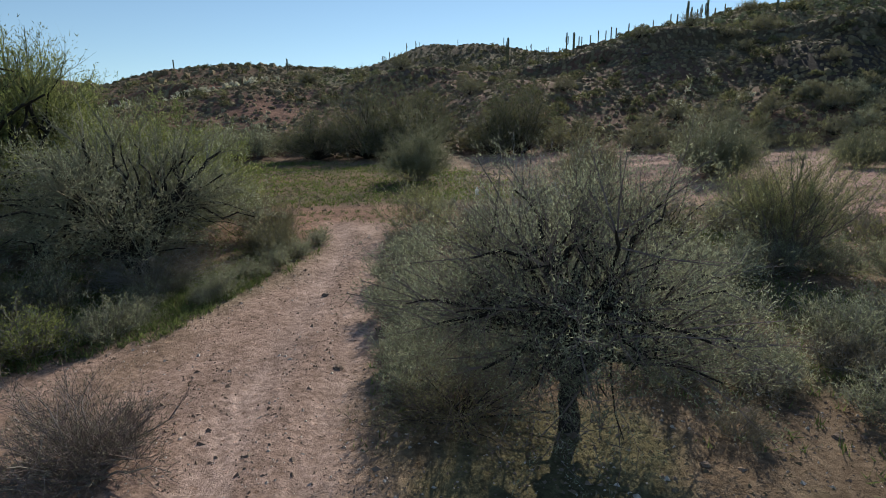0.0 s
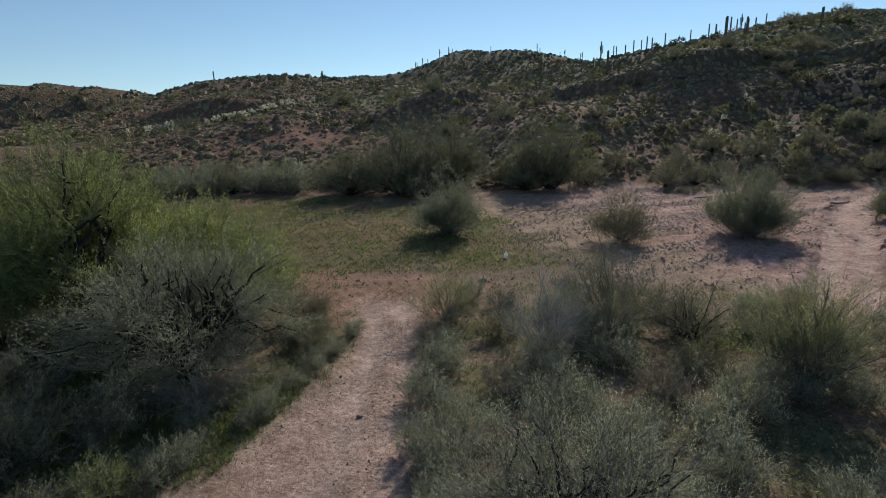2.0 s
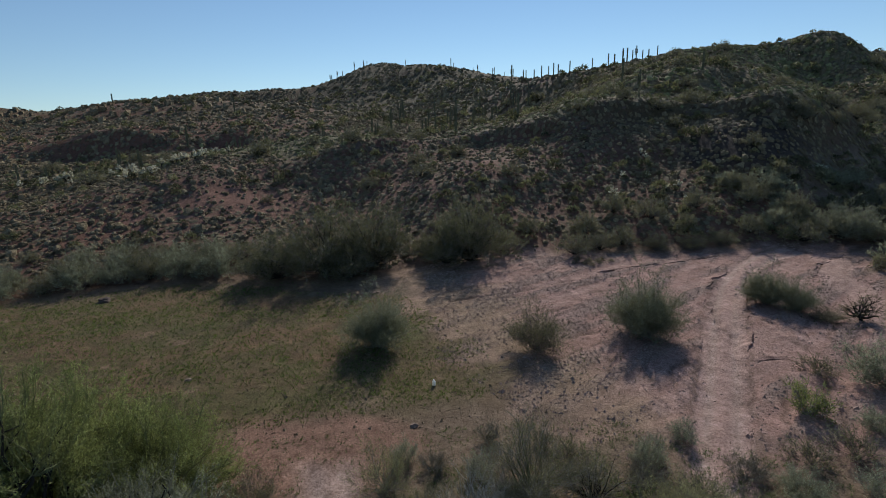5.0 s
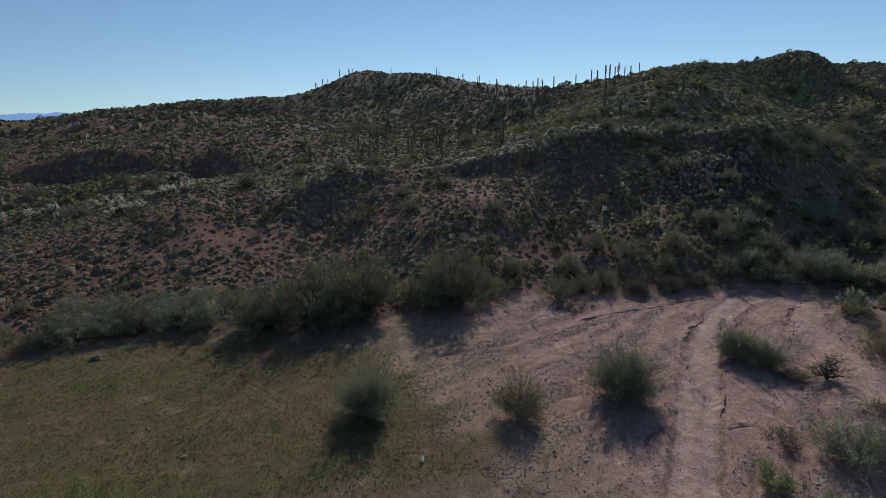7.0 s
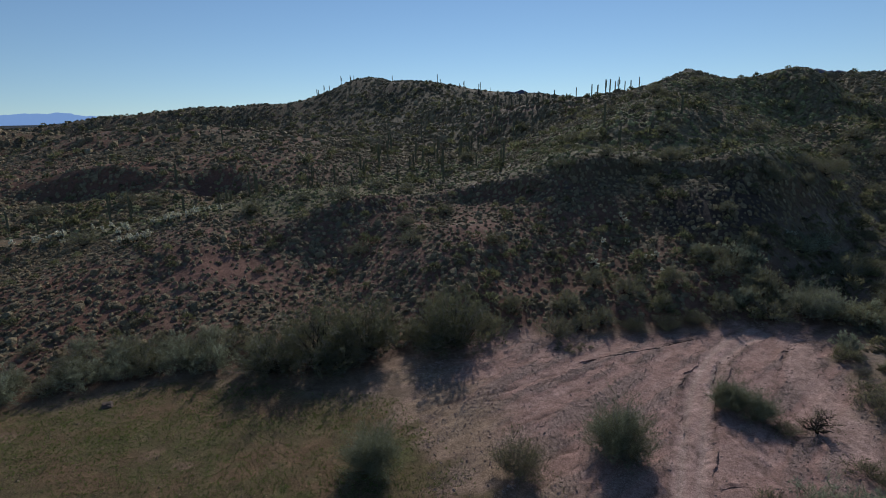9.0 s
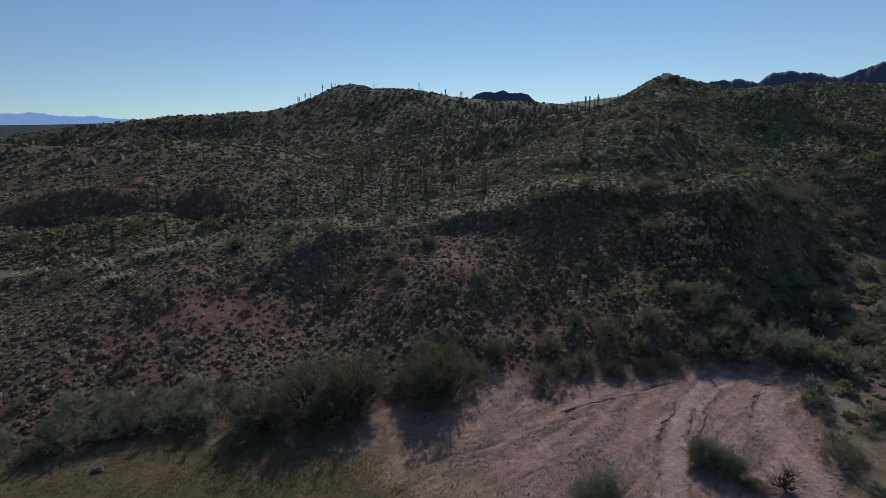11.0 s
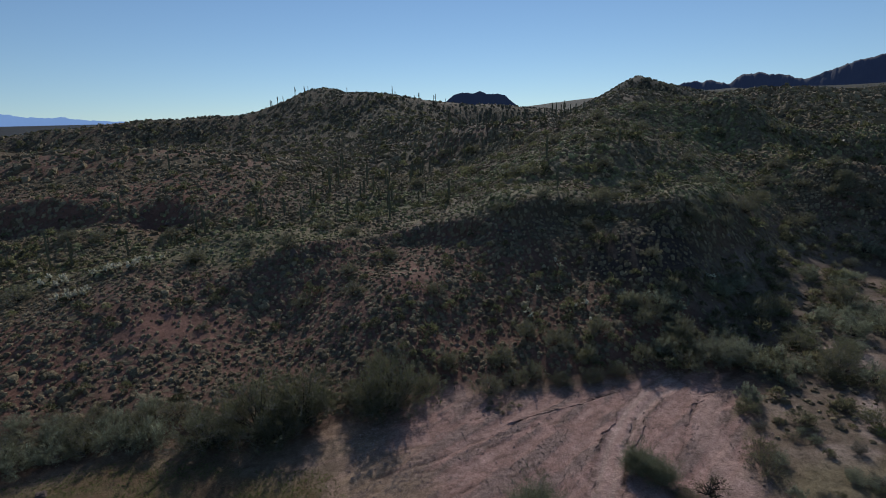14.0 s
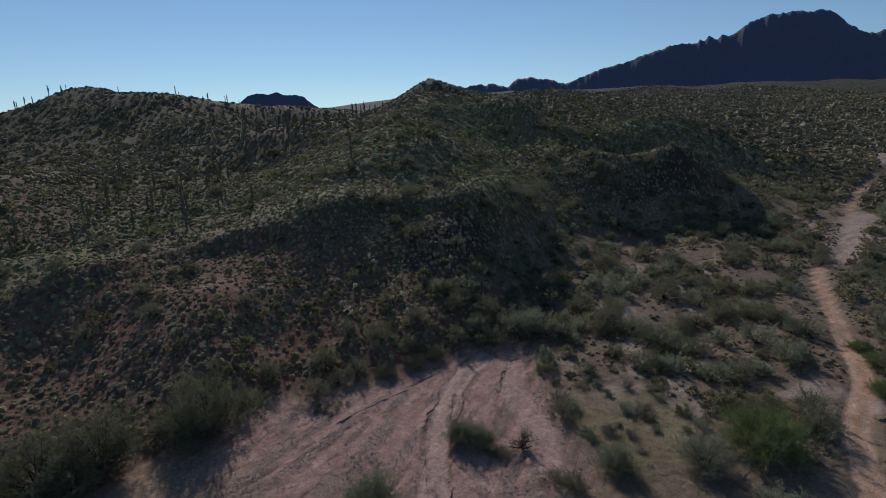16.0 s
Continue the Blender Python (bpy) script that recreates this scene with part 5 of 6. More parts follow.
def on_hill(x, y, u):
    bald = np.exp(-(((x + 24) / 9) ** 2 + ((y - 82) / 5) ** 2)) + 0.5 * np.exp(-(((x - 13.5) / 5) ** 2 + ((y - 89) / 4) ** 2))
    thick = 0.88 + 0.5 * fbm(x / 9, y / 9, 51, 3) - 0.8 * bald - 0.12 * shaded_rock(x, y)
    thick = thick * (1 - 0.45 * red_slope(x, y)) * np.where((x > 50) & (ground_z(x, y) < 6) & (x < 140), 0.42, 1.0)
    road, _ = off_line(x, y, DIRT_ROAD)
    lane = (fbm(x / 13, y / 8, 23, 3) > 0.27) & (x > 62) & (x < 130) & (ground_z(x, y) < 6)
    return (inside(x, y, FOOT) < -1.6) & ((x > 60) | (y > 44)) & (u < thick) & (road > 2.0) & ~lane & seen_width(x, y)


near = spaced(1, 0.97, -75, 170, 14, 128, on_hill)
herb = np.random.default_rng(80).random(len(near)) < 0.75 * lit_green_slope(near[:, 0], near[:, 1])
for pick, seed, label, mat, sprig in ((~herb, 2, "low grey-brown desert shrubs covering the near slope", M_MOUND, M_BRUSH), (herb, 81, "low pale green herbs on the sunlit slope", M_HERB, M_HERBLEAF)):
    spots = near[pick]
    mounds("hillside_brush", label, seed, spots, np.random.default_rng(seed + 1).gamma(4, 0.052, len(spots)) + 0.13, 5, 0.75, 5, mat, sprig)
mid = spaced(4, 1.25, -170, 215, 95, 210, lambda x, y, u: on_hill(x, y, u) & ((y > 128) | (x > 170)))
herb = np.random.default_rng(82).random(len(mid)) < 0.7 * lit_green_slope(mid[:, 0], mid[:, 1])
for pick, seed, label, mat, sprig in ((~herb, 5, "low grey-brown desert shrubs covering the upper slopes", M_MOUND, M_BRUSH), (herb, 83, "pale green herbs and low shrubs on the upper slope", M_HERB, M_HERBLEAF)):
    spots = mid[pick]
    mounds("hillside_brush", label, seed, spots, np.random.default_rng(seed + 1).gamma(5, 0.085, len(spots)) + 0.18, 4, 0.72, 4, mat, sprig)
high = strewn(24, 52000, -330, 420, 70, 330, lambda x, y, u: on_hill(x, y, u) & ((y > 210) | (x > 215) | (x < -170)))
mounds("hillside_brush", "low grey-brown desert shrubs on the back slopes", 25, high, np.random.default_rng(26).gamma(4, 0.15, len(high)) + 0.35, 3, 0.8)
crest = strewn(34, 20000, -560, 330, 325, 560, lambda x, y, u: on_hill(x, y, u) | ((x < -400) & (u < 0.8)))
mounds("hillside_brush", "dark shrubs on the rounded hilltops behind", 35, crest, np.random.default_rng(36).gamma(4, 0.16, len(crest)) + 0.4, 3, 0.85)
far = strewn(7, 17000, -620, 1500, 100, 1100, lambda x, y, u: on_hill(x, y, u) & ((y > 330) | (x > 420)))
brush("hillside_brush", "far desert shrubs on the ridges", 8, far, np.random.default_rng(9).gamma(5, 0.26, len(far)) + 0.4, 8, M_THICKET, 0.6, 0.5, 0.6, 0.3)
ridge = strewn(85, 42000, 230, 1100, 120, 960, lambda x, y, u: (x > 0.42 * y - 30) & (u < 0.75 + 0.5 * fbm(x / 40, y / 40, 176, 3)) & (off_line(x, y, DIRT_ROAD)[0] > 9))
mounds("hillside_brush", "dark olive shrubs on the far foothills", 86, ridge, np.random.default_rng(87).gamma(5, 0.24, len(ridge)) + 0.5, 3, 0.95)
belt = lambda x, y, u: on_hill(x, y, u * (1.0 - 0.0 * x)) & ((u < 0.22) | ((x > 8) & (x < 76) & (y < 84)) | ((x > 20) & (x < 80) & (y < 100) & (u < 0.6)))
tall = strewn(10, 2400, -75, 160, 60, 140, belt)
brush("hillside_bushes", "taller olive bushes scattered over the near slope", 11, tall, np.random.default_rng(12).gamma(6, 0.15, len(tall)) + 0.3, 100, M_THICKET, 1.15, 0.28, 0.1, 0.7)
tall = strewn(13, 3600, -230, 330, 125, 420, on_hill)
brush("hillside_bushes", "olive bushes scattered over the upper slopes", 14, tall, np.random.default_rng(15).gamma(6, 0.22, len(tall)) + 0.5, 44, M_THICKET, 1.1, 0.36, 0.2, 0.6)

def on_plain(x, y, u):
    return on_hill(x, y, u * 0.5) & (ground_z(x, y) < 9) & (off_line(x, y, DIRT_ROAD)[0] > 3.2) & (x > 56) & ((x - 58) ** 2 + (y - 23) ** 2 > 70) & ((x - 50) ** 2 + (y - 25) ** 2 > 40)


bushy = strewn(16, 3400, 56, 330, 14, 150, on_plain)
brush("plain_bushes", "rounded olive and grey-green bushes of the brushy plain", 17, bushy, np.random.default_rng(18).gamma(6, 0.18, len(bushy)) + 0.5, 120, M_HILLBUSH, 1.0, 0.26, 0.10, 0.7)


lush = strewn(19, 3000, 150, 900, 50, 560, lambda x, y, u: (off_line(x, y, DIRT_ROAD)[0] > 8) & (ground_z(x, y) < 40) & (x > 0.9 * y) & (u < 0.75 - 0.0006 * x))
brush("plain_trees", "dark olive trees and bushes beyond the dirt road", 20, lush, np.random.default_rng(22).gamma(6, 0.32, len(lush)) + 0.6, 30, M_THICKET, 0.95, 0.4, 0.3, 0.5)


# ---------------------------------------------------------------- cacti
def saguaro(seed, tall, arms, label):
    """A ribbed column with upturned arms."""
    rng = np.random.default_rng(seed)
    base = new("saguaro_cactus")

    def column(points, radius, name):
        k, sides = len(points), 20
        pts = np.array(points)
        way = unit(np.gradient(pts, axis=0))
        ref = np.array([0.93, 0.36, 0.05])
        a = unit(np.cross(way, ref))
        b = np.cross(way, a)
        ang = np.arange(sides) * 2 * np.pi / sides
        s = np.linspace(0, 1, k)
        swell = radius * (0.85 + 0.25 * np.sin(np.pi * np.minimum(s * 0.9 + 0.1, 1))) * np.where(s > 0.93, np.sqrt(np.clip((1.0 - s) / 0.07, 0.02, 1)), 1)
        rib = swell[:, None] * (1 + 0.12 * np.where(np.arange(sides) % 2, 1, -1))[None]
        ring = pts[:, None] + rib[..., None] * (a[:, None] * np.cos(ang)[None, :, None] + b[:, None] * np.sin(ang)[None, :, None])
        idx = np.arange(k * sides).reshape(k, sides)
        nxt = np.roll(idx, -1, 1)
        f = np.stack([idx[:-1], nxt[:-1], nxt[1:], idx[1:]], -1).reshape(-1, 4)
        return under(mesh_of(name, ring.reshape(-1, 3), f, M_CACTUS), base)

    column([(0.04 * math.sin(2 * s), 0.03 * s, tall * s - 0.2) for s in np.r_[np.linspace(0, 0.92, 7), 0.95, 0.98, 1.0]], 0.20, "trunk")
    for k in range(arms):
        az, at, rise = rng.uniform(0, 6.28), tall * rng.uniform(0.35, 0.6), tall * rng.uniform(0.18, 0.4)
        out = rng.uniform(0.5, 0.75)
        bend = [(out * math.sin(min(s * 2.2, 1.57)), at - 0.15 + (0.25 * (1 - math.cos(min(s * 2.2, 1.57))) + max(s - 0.7, 0) / 0.3 * rise)) for s in np.r_[np.linspace(0, 0.95, 9), 0.98, 1.0]]
        column([(math.cos(az) * r, math.sin(az) * r, z) for r, z in bend], 0.13, "arm")
    return tagged(base, label, "cactus", "saguaros on the slopes")


columns = [saguaro(1, 5.6, 0, "tall single-stemmed saguaro cactus"), saguaro(2, 7.2, 2, "tall saguaro cactus with two raised arms"), saguaro(3, 4.2, 0, "short single-stemmed saguaro cactus"), saguaro(4, 6.6, 1, "saguaro cactus with one raised arm")]
standing = ((28, 126.8, 1, 0.95), (13, 122.5, 3, 0.75), (-73.5, 127.5, 0, 0.9), (-67, 134.9, 3, 0.9), (-61.8, 134, 1, 0.9), (-51.6, 140, 0, 0.9), (-46.2, 118.5, 2, 0.55), (-36.9, 120.5, 0, 0.75), (-35.4, 121.5, 0, 0.8), (-34.2, 120.4, 0, 0.72), (-38.6, 154.3, 0, 0.9), (-35.6, 151, 0, 1.0), (-37.1, 155.8, 0, 1.0), (-22.1, 152.5, 0, 1.0), (-21.6, 158.6, 3, 1.0), (-15.4, 161, 0, 1.0), (-9.7, 151.2, 0, 1.1), (-8.1, 171.9, 0, 1.1), (-6.7, 165.8, 0, 1.0), (-2.3, 184, 2, 1.2), (3.2, 158.8, 0, 1.1), (12.1, 177, 0, 1.1), (31.7, 204, 0, 1.1), (49.8, 111, 1, 0.8), (60, 144.6, 0, 1.2), (17.3, 166.5, 2, 1.1), (24.7, 158.2, 2, 1.0), (33.8, 156.2, 0, 1.0), (27.4, 198.2, 0, 1.0), (50.8, 211.9, 0, 1.2), (82, 144.4, 2, 1.2), (-70, 140.8, 3, 0.9), (-89, 133, 0, 0.8), (-82.6, 133, 2, 0.9), (-62, 166, 0, 1.0), (136, 160, 3, 1.1),
            (54, 259, 1, 1.45), (57.5, 250, 0, 1.1), (58.5, 249, 0, 1.0), (61, 244, 2, 1.2), (63, 239, 0, 1.1), (65, 235, 0, 1.0), (66.5, 233, 0, 1.2), (68, 231, 2, 1.3), (71, 225, 0, 1.1), (84, 217, 0, 1.1), (86, 216, 2, 1.3), (88.5, 214, 3, 1.1), (90, 213.4, 0, 1.25), (92, 213, 0, 1.0), (93.5, 213, 1, 1.0), (96, 213, 0, 0.9), (98.5, 213, 2, 1.1), (101, 211, 0, 0.9))
spots = list(standing)
rng = np.random.default_rng(21)
# the groves on the ridge and up the back slope
for cx, cy, sx, sy, n in ((50, 211, 14, 12, 9), (8, 180, 14, 12, 10), (25, 210, 16, 12, 8), (30, 240, 14, 10, 8), (-90, 240, 60, 40, 6), (-45, 470, 25, 8, 8), (60, 442, 30, 10, 9), (160, 440, 30, 14, 6), (-205, 340, 30, 20, 5), (40, 300, 20, 10, 4)):
    spots += [(rng.normal(cx, sx), rng.normal(cy, sy), int(rng.choice(4, p=[0.45, 0.12, 0.3, 0.13])), rng.uniform(0.8, 1.2)) for _ in range(n)]
for x, y, kind, size in spots[4:]:
    copy_thing(columns[kind], put(x, y, rng.uniform(0, 360), size * (1.2 if x < -28 else 0.86 if 50 < x < 104 and y > 200 else 1.0), 1.0, 0.1))
for k, (x, y) in enumerate(((28, 126.8), (13, 122.5), (-73.5, 127.5), (-67, 134.9))):
    stand(columns[k], x, y, 40 * k)


def cholla(seed):
    """A shaggy jointed cactus, its joints covered in pale spines."""
    rng = np.random.default_rng(seed)
    base = new("cholla_cactus")
    stems = np.array([[[0, 0, -0.1], [0.02, 0, 0.3], [0, 0.03, 0.55]]])
    arms = sprouts(rng, stems, 14, 0.35, 0.55, 0.8, 0.25, 0.6, 0.15, 4)
    v, f = joined(tubes(stems, np.array([0.10]), np.array([0.06]), 7), tubes(arms, 0.035 * np.ones(14), 0.03 * np.ones(14), 5))
    under(mesh_of("stem", v, f, M_BARK), base)
    n = 14 * 70
    who, u = np.repeat(np.arange(14), 70), rng.uniform(0.25, 1, n)[:, None]
    root = arms[who, 1] * (1 - u) + arms[who, 3] * u
    way = unit(rng.normal(size=(n, 3)))
    v, f, tone = slivers(rng, root, way, 0.15, 0.06, rng.random(n))
    under(mesh_of("spine_cover", v, f, M_SPINE, tone=tone), base, "pale straw-coloured spines")
    return tagged(base, "shaggy cholla cactus with pale glowing spines", "cactus", "chollas on the slope")


jumping = [cholla(1), cholla(2)]
rng = np.random.default_rng(31)
spots = [(40.6, 88.2), (40.8, 87), (34.9, 81.9), (39.3, 76), (31.5, 76.8), (31.6, 75.7), (38.9, 81.8), (66.4, 80.1), (56.3, 74.7), (69, 73.2), (-54.3, 105.5), (-53.1, 107.2), (-49.5, 101.8), (-43.8, 103.3), (-41.8, 103.5), (-39.2, 103.5), (-36.3, 104), (-34.2, 104.1), (-44.9, 95.1), (-42.6, 92.9), (-41, 92.4), (-63.3, 104.5), (-62.4, 105.6), (-66.1, 105.1), (-69.6, 131.4)]
for cx, cy, sx, sy, n in ((-52, 104, 3, 1.5, 5), (-39, 103.6, 4, 0.9, 6), (-43, 93.5, 2, 1, 4), (-64, 105, 3, 1.5, 6), (38, 78, 5, 5, 2), (62, 78, 7, 4, 2)):
    spots += [(rng.normal(cx, sx), rng.normal(cy, sy)) for _ in range(n)]
for k, (x, y) in enumerate(spots):
    m = put(x, y, rng.uniform(0, 360), rng.uniform(1.1, 1.8) * (0.75 if x > 0 else 1.0), 0.85, 0.02)
    if k < 2:
        stand(jumping[k], x, y)
    else:
        copy_thing(jumping[k % 2], m)


# ---------------------------------------------------------------- ground cover near the camera
def blades(name, label, category, seed, spots, long, wide, each, mat, splay=0.6):
    rng = np.random.default_rng(seed)
    who = np.repeat(np.arange(len(spots)), each)
    x, y = spots[who, 0] + rng.normal(0, 0.05, len(who)), spots[who, 1] + rng.normal(0, 0.05, len(who))
    root = np.stack([x, y, ground_z(x, y) - 0.01], -1)
    way = unit(rng.normal(size=root.shape) * splay + [0, 0, 1])
    shade = np.clip(rng.normal(0.5, 0.25, len(spots))[who], 0, 1)
    v, f, tone = slivers(rng, root, way, long * rng.uniform(0.5, 1.4, len(who)), wide, shade)
    return tagged(mesh_of(name, v, f, mat, tone=tone), label, category, kind="stuff")


def verge(x, y, u):
    road = inside(x, y, APRON)
    return ((x - 1.4) ** 2 + (y - 6.2) ** 2 > 4.5 + 7 * u) & (road < 0.1) & (inside(x, y, WASH) < 0) & (u < 0.25 + 0.9 * step(-0.1, 0.4, fbm(x / 2.2, y / 2.2, 77)))


blades("grass", "fresh green grass and weeds between the shrubs", "grass", 41, strewn(42, 22000, -18, 20, 3, 26, verge), 0.17, 0.026, 5, M_GRASS)
blades("grass", "shaded green weeds beside the mesquite", "weeds", 39, strewn(40, 9000, -14, -5.2, 8.5, 16, lambda x, y, u: (inside(x, y, [(-14, 9), (-9, 9), (-6.6, 11), (-5.8, 15.5), (-14, 16)]) > -0.3) & (u < 0.65 + 0.7 * fbm(x, y, 61))), 0.2, 0.022, 6, M_GRASS)
blades("dry_grass", "dry straw-coloured grass between the shrubs", "grass", 43, strewn(44, 7000, -18, 26, 3, 26, verge), 0.16, 0.012, 5, M_DRY)
blades("field_weeds", "short green weeds carpeting the flat field", "weeds", 45, strewn(46, 40000, -50, 6, 26, 55, lambda x, y, u: (u < 0.42 + 0.75 * fbm(x / 5, y / 3.5, 66)) & (inside(x, y, [(-60, 26), (-13, 27.5), (-2, 29), (4, 30), (5, 36), (2, 42), (-1, 48), (-9, 50), (-22, 55), (-60, 44)]) > -1)), 0.17, 0.045, 4, M_FIELD, 0.55)


blades("dry_grass", "straw-coloured grass on the brushy plain", "grass", 47, strewn(48, 16000, 40, 66, 18, 50, lambda x, y, u: (inside(x, y, WASH) < -1) & (off_line(x, y, DIRT_ROAD)[0] > 3) & (u < 0.5 + 0.6 * fbm(x / 3, y / 3, 68))), 0.16, 0.03, 3, M_DRY, 0.9)
blades("grass", "thin green weeds on the sand of the wash", "weeds", 63, strewn(64, 5000, 0, 46, 26, 50, lambda x, y, u: u < 0.9 * np.exp(-(((x - 10.5) / 3.5) ** 2 + ((y - 33) / 2.5) ** 2)) + 0.8 * np.exp(-(((x - 35) / 3) ** 2 + ((y - 37) / 2.2) ** 2))), 0.14, 0.04, 4, M_GRASS, 0.9)
blades("grass", "bright green grass at the foot of the hill", "grass", 61, strewn(62, 9000, -26, 15, 48, 66, lambda x, y, u: u < 1.1 * np.exp(-(((x - 13.2) / 1.4) ** 2 + ((y - 62.8) / 2.2) ** 2)) + 0.5 * np.exp(-(((x + 17) / 6) ** 2 + ((y - 54 - 0.1 * x) / 1.3) ** 2))), 0.22, 0.07, 5, M_GRASS, 0.9)
blades("grass", "bright green weeds round the dead shrub", "weeds", 49, strewn(50, 2600, 6, 13, 17, 22, lambda x, y, u: u < 1.1 * np.exp(-(((x - 9.6) / 1.8) ** 2 + ((y - 19.6) / 1.1) ** 2))), 0.16, 0.04, 5, M_GRASS, 0.9)


def stones(name, label, seed, spots, size):
    """Small angular stones, each a squashed uneven lump."""
    rng = np.random.default_rng(seed)
    n = len(spots)
    lump = np.array([(1, 0, -0.3), (-1, 0, -0.3), (0, 1, -0.3), (0, -1, -0.3), (0, 0, 1)], float)
    face = np.array([(0, 2, 4), (2, 1, 4), (1, 3, 4), (3, 0, 4)])
    v = lump[None] * rng.uniform(0.55, 1.2, (n, 5, 1)) + rng.normal(size=(n, 5, 3)) * 0.18
    v *= (size * rng.gamma(2.5, 0.4, n))[:, None, None] * np.array([1, 0.9, 0.65])
    a = rng.uniform(0, 6.28, n)
    c, s = np.cos(a)[:, None], np.sin(a)[:, None]
    v = np.stack([v[..., 0] * c - v[..., 1] * s, v[..., 0] * s + v[..., 1] * c, v[..., 2]], -1)
    v += np.stack([spots[:, 0], spots[:, 1], ground_z(spots[:, 0], spots[:, 1])], -1)[:, None]
    f = (face[None] + 5 * np.arange(n)[:, None, None]).reshape(-1, 3)
    return tagged(mesh_of(name, v.reshape(-1, 3), f, M_STONE), label, "stones", kind="stuff")


def stony(x, y, u):
    lane = np.exp(-(((off_line(x, y, TWO_TRACK)[0] - 0.75) / 0.4) ** 2))
    return u < (0.55 + 0.9 * fbm(x / 1.2, y / 1.2, 97, 3)) * (1 - 0.7 * lane)


stones("gravel", "loose gravel and small stones on the track", 51, strewn(52, 64000, -13, 14, 3.5, 22, stony), 0.019)
stones("gravel", "scattered larger stones on the stony track", 65, strewn(66, 3600, -13, 14, 3.5, 24, stony), 0.032)
pale = stones("gravel", "pale pebbles strewn over the track", 67, strewn(68, 16000, -13, 14, 3.5, 22, stony), 0.02)
pale.data.materials[0] = M_PALE
stones("gravel", "loose stones on the sand of the wash", 53, strewn(54, 4000, -14, 52, 24, 60, lambda x, y, u: (inside(x, y, WASH) > -6) & (u < 0.5 + 0.7 * fbm(x / 2, y / 2, 98))), 0.05)
def broken(x, y, u):
    flow = fbm((0.82 * x + 0.57 * y) / 8, (0.82 * y - 0.57 * x) / 1.1, 13, 4)
    return (inside(x, y, WASH) > -3) & (off_line(x, y, TRACK)[0] > 1.0 + u) & (off_line(x, y, RIGHT_LANE)[0] > 0.8 + 1.5 * u) & (u < 0.12 + 1.5 * step(-0.1, 0.35, flow))


clods = stones("earth_clods", "dry clods of earth strewn over the wash", 57, strewn(58, 100000, 2, 52, 22, 61, broken), 0.055)
clods.data.materials[0] = M_CLOD
litter = stones("leaf_litter", "brown leaf litter and clods over the field", 59, strewn(60, 60000, -42, 8, 26, 56, lambda x, y, u: (inside(x, y, WASH) < 0) & (inside(x, y, FOOT) > 0) & (u < 0.55 + 0.7 * fbm(x / 3, y / 3, 96))), 0.045)
litter.data.materials[0] = M_LITTER
litter = stones("leaf_litter", "brown twigs and leaf litter under the mesquite trees", 69, strewn(70, 26000, -14, 14, 4, 22, lambda x, y, u: (inside(x, y, APRON) < -0.1) & (u < 0.5 + 0.9 * fbm(x / 1.5, y / 1.5, 179, 3))), 0.022)
litter.data.materials[0] = M_LITTER
stones("rubble", "scattered stones on the near slope", 55, strewn(56, 7000, -70, 110, 60, 130, lambda x, y, u: (inside(x, y, FOOT) < 0) & (u < 0.5 + fbm(x / 8, y / 8, 99))), 0.13)


crags = []
rng = np.random.default_rng(91)
for line, _ in LIPS:
    for (ax, ay), (bx, by) in zip(line, line[1:]):
        n = int(1.6 * math.hypot(bx - ax, by - ay))
        u = rng.random((n, 1))
        crags.append(np.array([ax, ay]) * (1 - u) + np.array([bx, by]) * u + rng.normal(size=(n, 2)) * [0.9, 1.6] - [0, 1.2])
ledge = stones("rubble", "dark broken ledge rock along the brows of the hill", 92, np.concatenate(crags), 0.4)
ledge.data.materials[0] = M_CLIFF


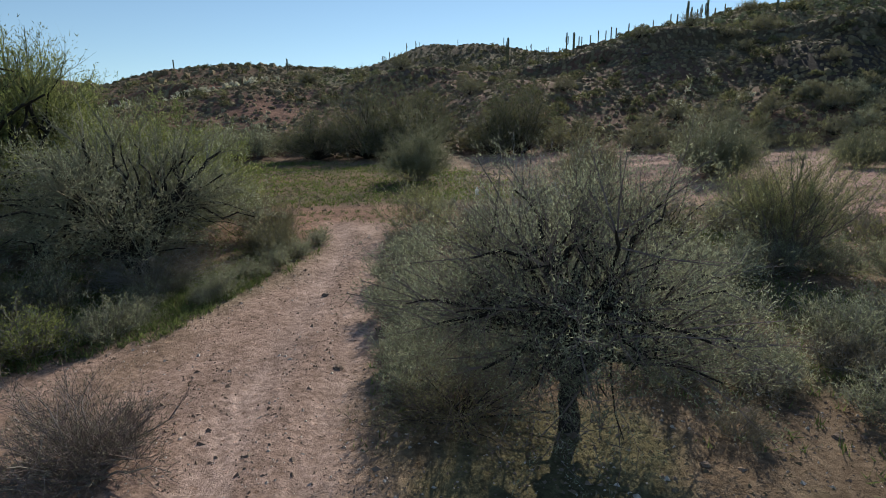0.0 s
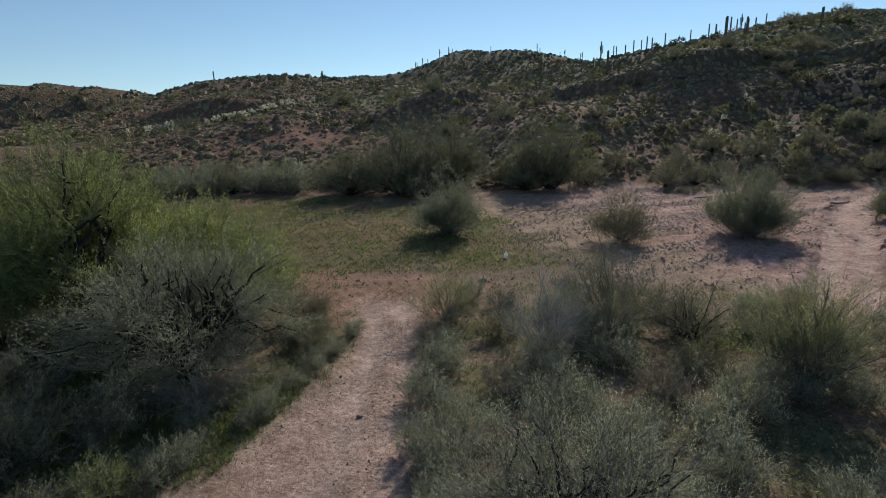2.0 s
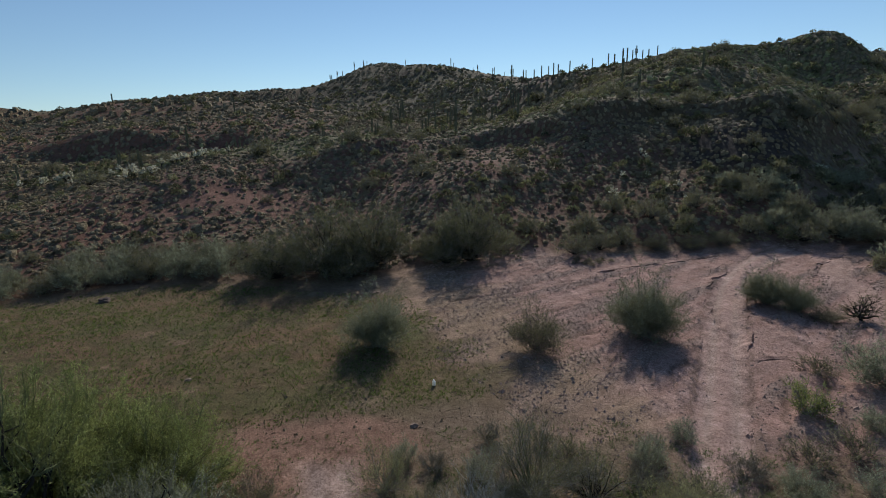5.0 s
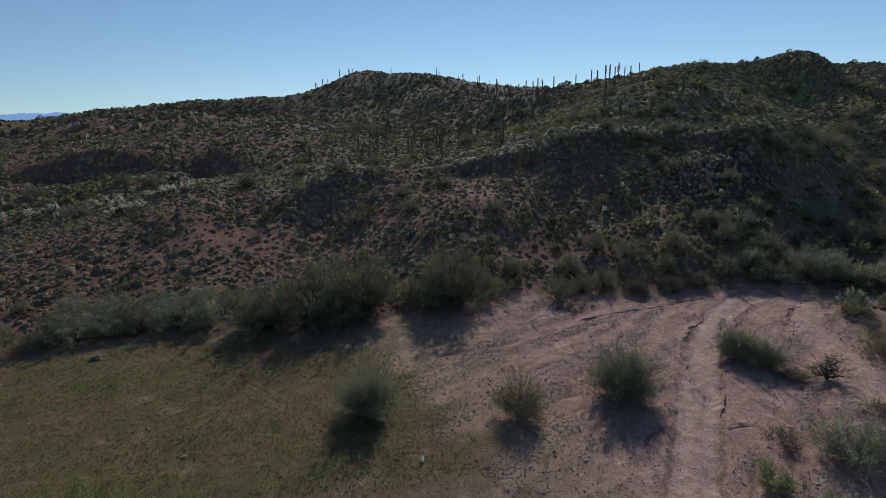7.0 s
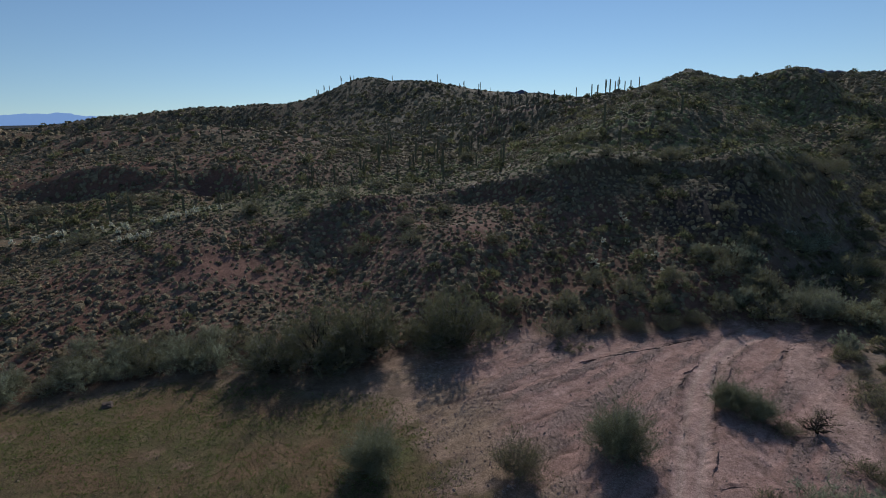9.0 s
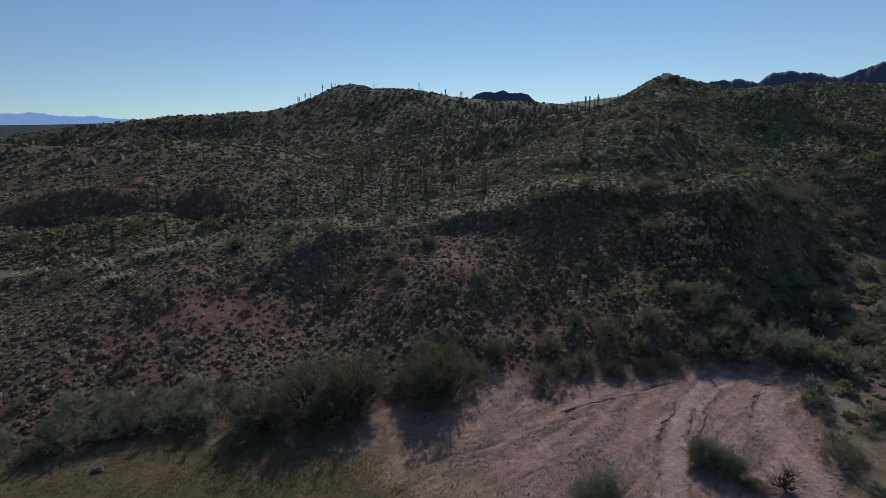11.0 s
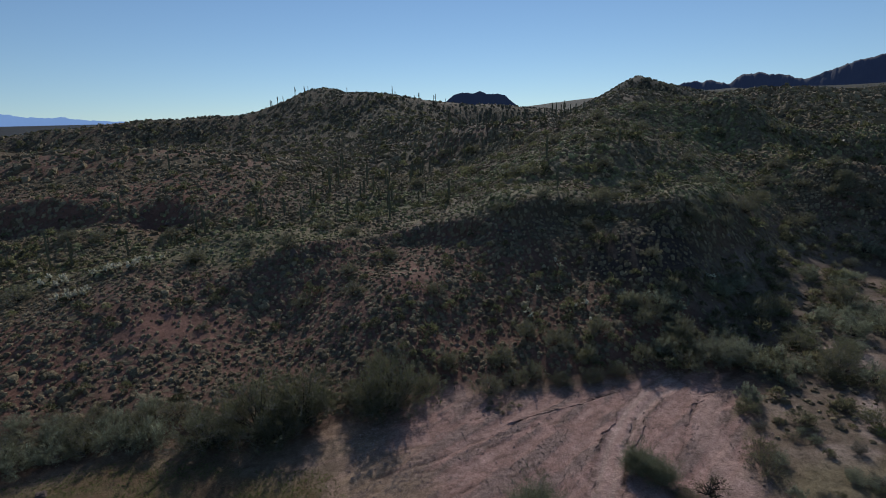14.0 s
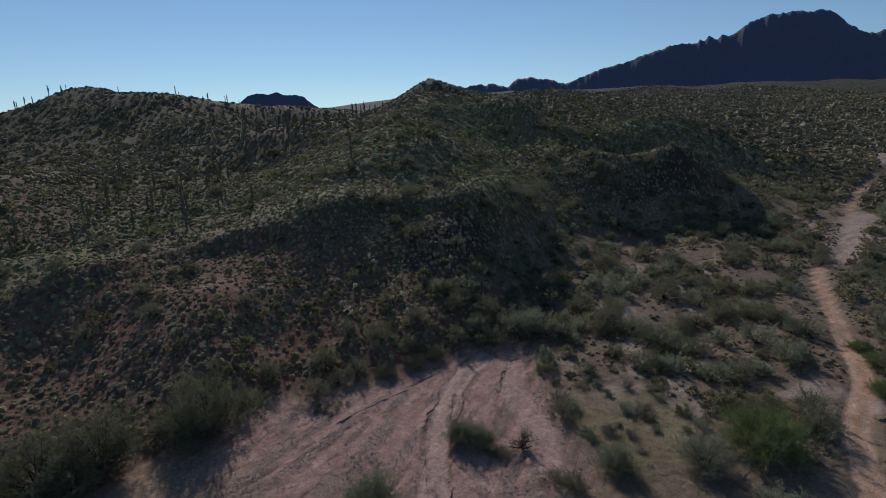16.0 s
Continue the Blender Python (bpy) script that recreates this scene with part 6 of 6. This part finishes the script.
def cut_bank(line, seed, high=0.16):
    """A crumbling little bank where water has cut the sand: a lip and a steep dark face."""
    rng = np.random.default_rng(seed)
    pts = np.array(line, float)
    run = np.r_[0, np.cumsum(np.hypot(*np.diff(pts, axis=0).T))]
    s = np.arange(0, run[-1], 0.22)
    x, y = np.interp(s, run, pts[:, 0]), np.interp(s, run, pts[:, 1])
    x, y = x + 0.55 * fbm(s / 2.2, s * 0, seed, 4), y + 0.55 * fbm(s / 2.2, s * 0 + 5, seed + 9, 4)
    way = unit(np.stack([np.gradient(x), np.gradient(y)], -1))
    side = np.stack([-way[:, 1], way[:, 0]], -1)
    side *= 1 if side[:, 1].mean() < 0 else -1
    h = high * np.clip(0.75 + 0.9 * fbm(s / 1.5, s * 0 + 2, seed + 4, 3), 0.08, 1.4) * step(0, 1.5, np.minimum(s, run[-1] - s))
    prof = ((-0.9, -0.03, 0), (-0.4, 0.0, 0.45), (-0.03, 0.0, 0.7), (0.03, 0.0, 0.45), (0.06, -0.08, 0.0))
    v = []
    for off, drop, up in prof:
        o = off + rng.normal(0, 0.03, len(s))
        px, py = x + side[:, 0] * o, y + side[:, 1] * o
        v.append(np.stack([px, py, ground_z(px, py) + drop + up * h], -1))
    v = np.stack(v, 1)
    idx = np.arange(v.shape[0] * 5).reshape(-1, 5)
    f = np.stack([idx[:-1, :-1], idx[:-1, 1:], idx[1:, 1:], idx[1:, :-1]], -1).reshape(-1, 4)
    ob = mesh_of("earth_bank", v.reshape(-1, 3), f, M_GROUND, False)
    p = v.reshape(-1, 3)
    colour = np.ones((len(p), 4), np.float32)
    colour[:, :3] = soil_colours(p[:, 0], p[:, 1], p[:, 2])
    ob.data.attributes.new("soil", "FLOAT_COLOR", "POINT").data.foreach_set("color", colour.ravel())
    return tagged(ob, "low crumbling earth bank cut by flood water", "earth bank", kind="structure")


for k, line in enumerate(GULLIES[:5]):
    cut_bank(line, 300 + k, 0.2)
edge = np.array(TRACK)
turn = unit(np.gradient(edge, axis=0))
across = np.stack([turn[:, 1], -turn[:, 0]], -1)
cut_bank(edge[2:6] + across[2:6] * 1.7, 320, 0.3)
cut_bank(edge[3:6] - across[3:6] * 1.7, 321, 0.22)


def boulder(x, y, size, seed, flat=0.6, label="weathered brown boulder on the ground", mat=None):
    bm = bmesh.new()
    bmesh.ops.create_icosphere(bm, subdivisions=3, radius=size)
    for v in bm.verts:
        n = noise.noise(v.co * (1.3 / size) + Vector((seed, 0, 0))) * 0.45 + noise.noise(v.co * (3.1 / size) + Vector((0, seed, 0))) * 0.18
        v.co = v.co * (1 + n)
        v.co.z *= flat
    data = bpy.data.meshes.new("boulder")
    bm.to_mesh(data)
    bm.free()
    data.materials.append(mat or M_STONE)
    ob = new("boulder", data)
    ob.location = (x, y, float(ground_z(x, y)) + 0.15 * size)
    return tagged(ob, label, "rock")


boulder(-28.7, 50.8, 0.55, 3, label="lone brown boulder in the green field", mat=M_CLIFF)
for k, (x, y, r) in enumerate(((-14.6, 33.5, 0.2), (0.2, 26.4, 0.22), (-3.4, 13.7, 0.10), (-2.2, 9.4, 0.09), (3.4, 6.3, 0.06), (5.6, 6.9, 0.07))):
    boulder(x, y, r, 10 + k, label="small pale stone lying on bare earth")


# ---------------------------------------------------------------- the white bottle in the field
def bottle(x, y):
    base = new("plastic_bottle")
    prof = [(0.0, 0.0), (0.10, 0.0), (0.115, 0.02), (0.115, 0.26), (0.10, 0.31), (0.045, 0.36), (0.035, 0.38), (0.035, 0.41), (0.0, 0.41)]
    ring = np.arange(16) * 2 * np.pi / 16
    v = np.array([(r * math.cos(a), r * math.sin(a), z) for r, z in prof for a in ring])
    idx = np.arange(len(v)).reshape(len(prof), 16)
    nxt = np.roll(idx, -1, 1)
    f = np.stack([idx[:-1], nxt[:-1], nxt[1:], idx[1:]], -1).reshape(-1, 4)
    under(mesh_of("body", v, f, M_BOTTLE, True), base)
    cap = np.array([(r * math.cos(a), r * math.sin(a), z) for r, z in ((0.0, 0.445), (0.04, 0.445), (0.04, 0.405), (0.0, 0.405)) for a in ring])
    idx = np.arange(len(cap)).reshape(4, 16)
    nxt = np.roll(idx, -1, 1)
    under(mesh_of("cap", cap, np.stack([idx[:-1], nxt[:-1], nxt[1:], idx[1:]], -1).reshape(-1, 4), M_BOTTLE, True), base)
    base.matrix_world = Matrix.Translation((x, y, float(ground_z(x, y)))) @ Matrix.Rotation(radians(-20), 4, "Z") @ Matrix.Rotation(radians(8), 4, "X")
    tagged(base, "white plastic bottle lying in the green field", "bottle")


bottle(1.6, 30.9)
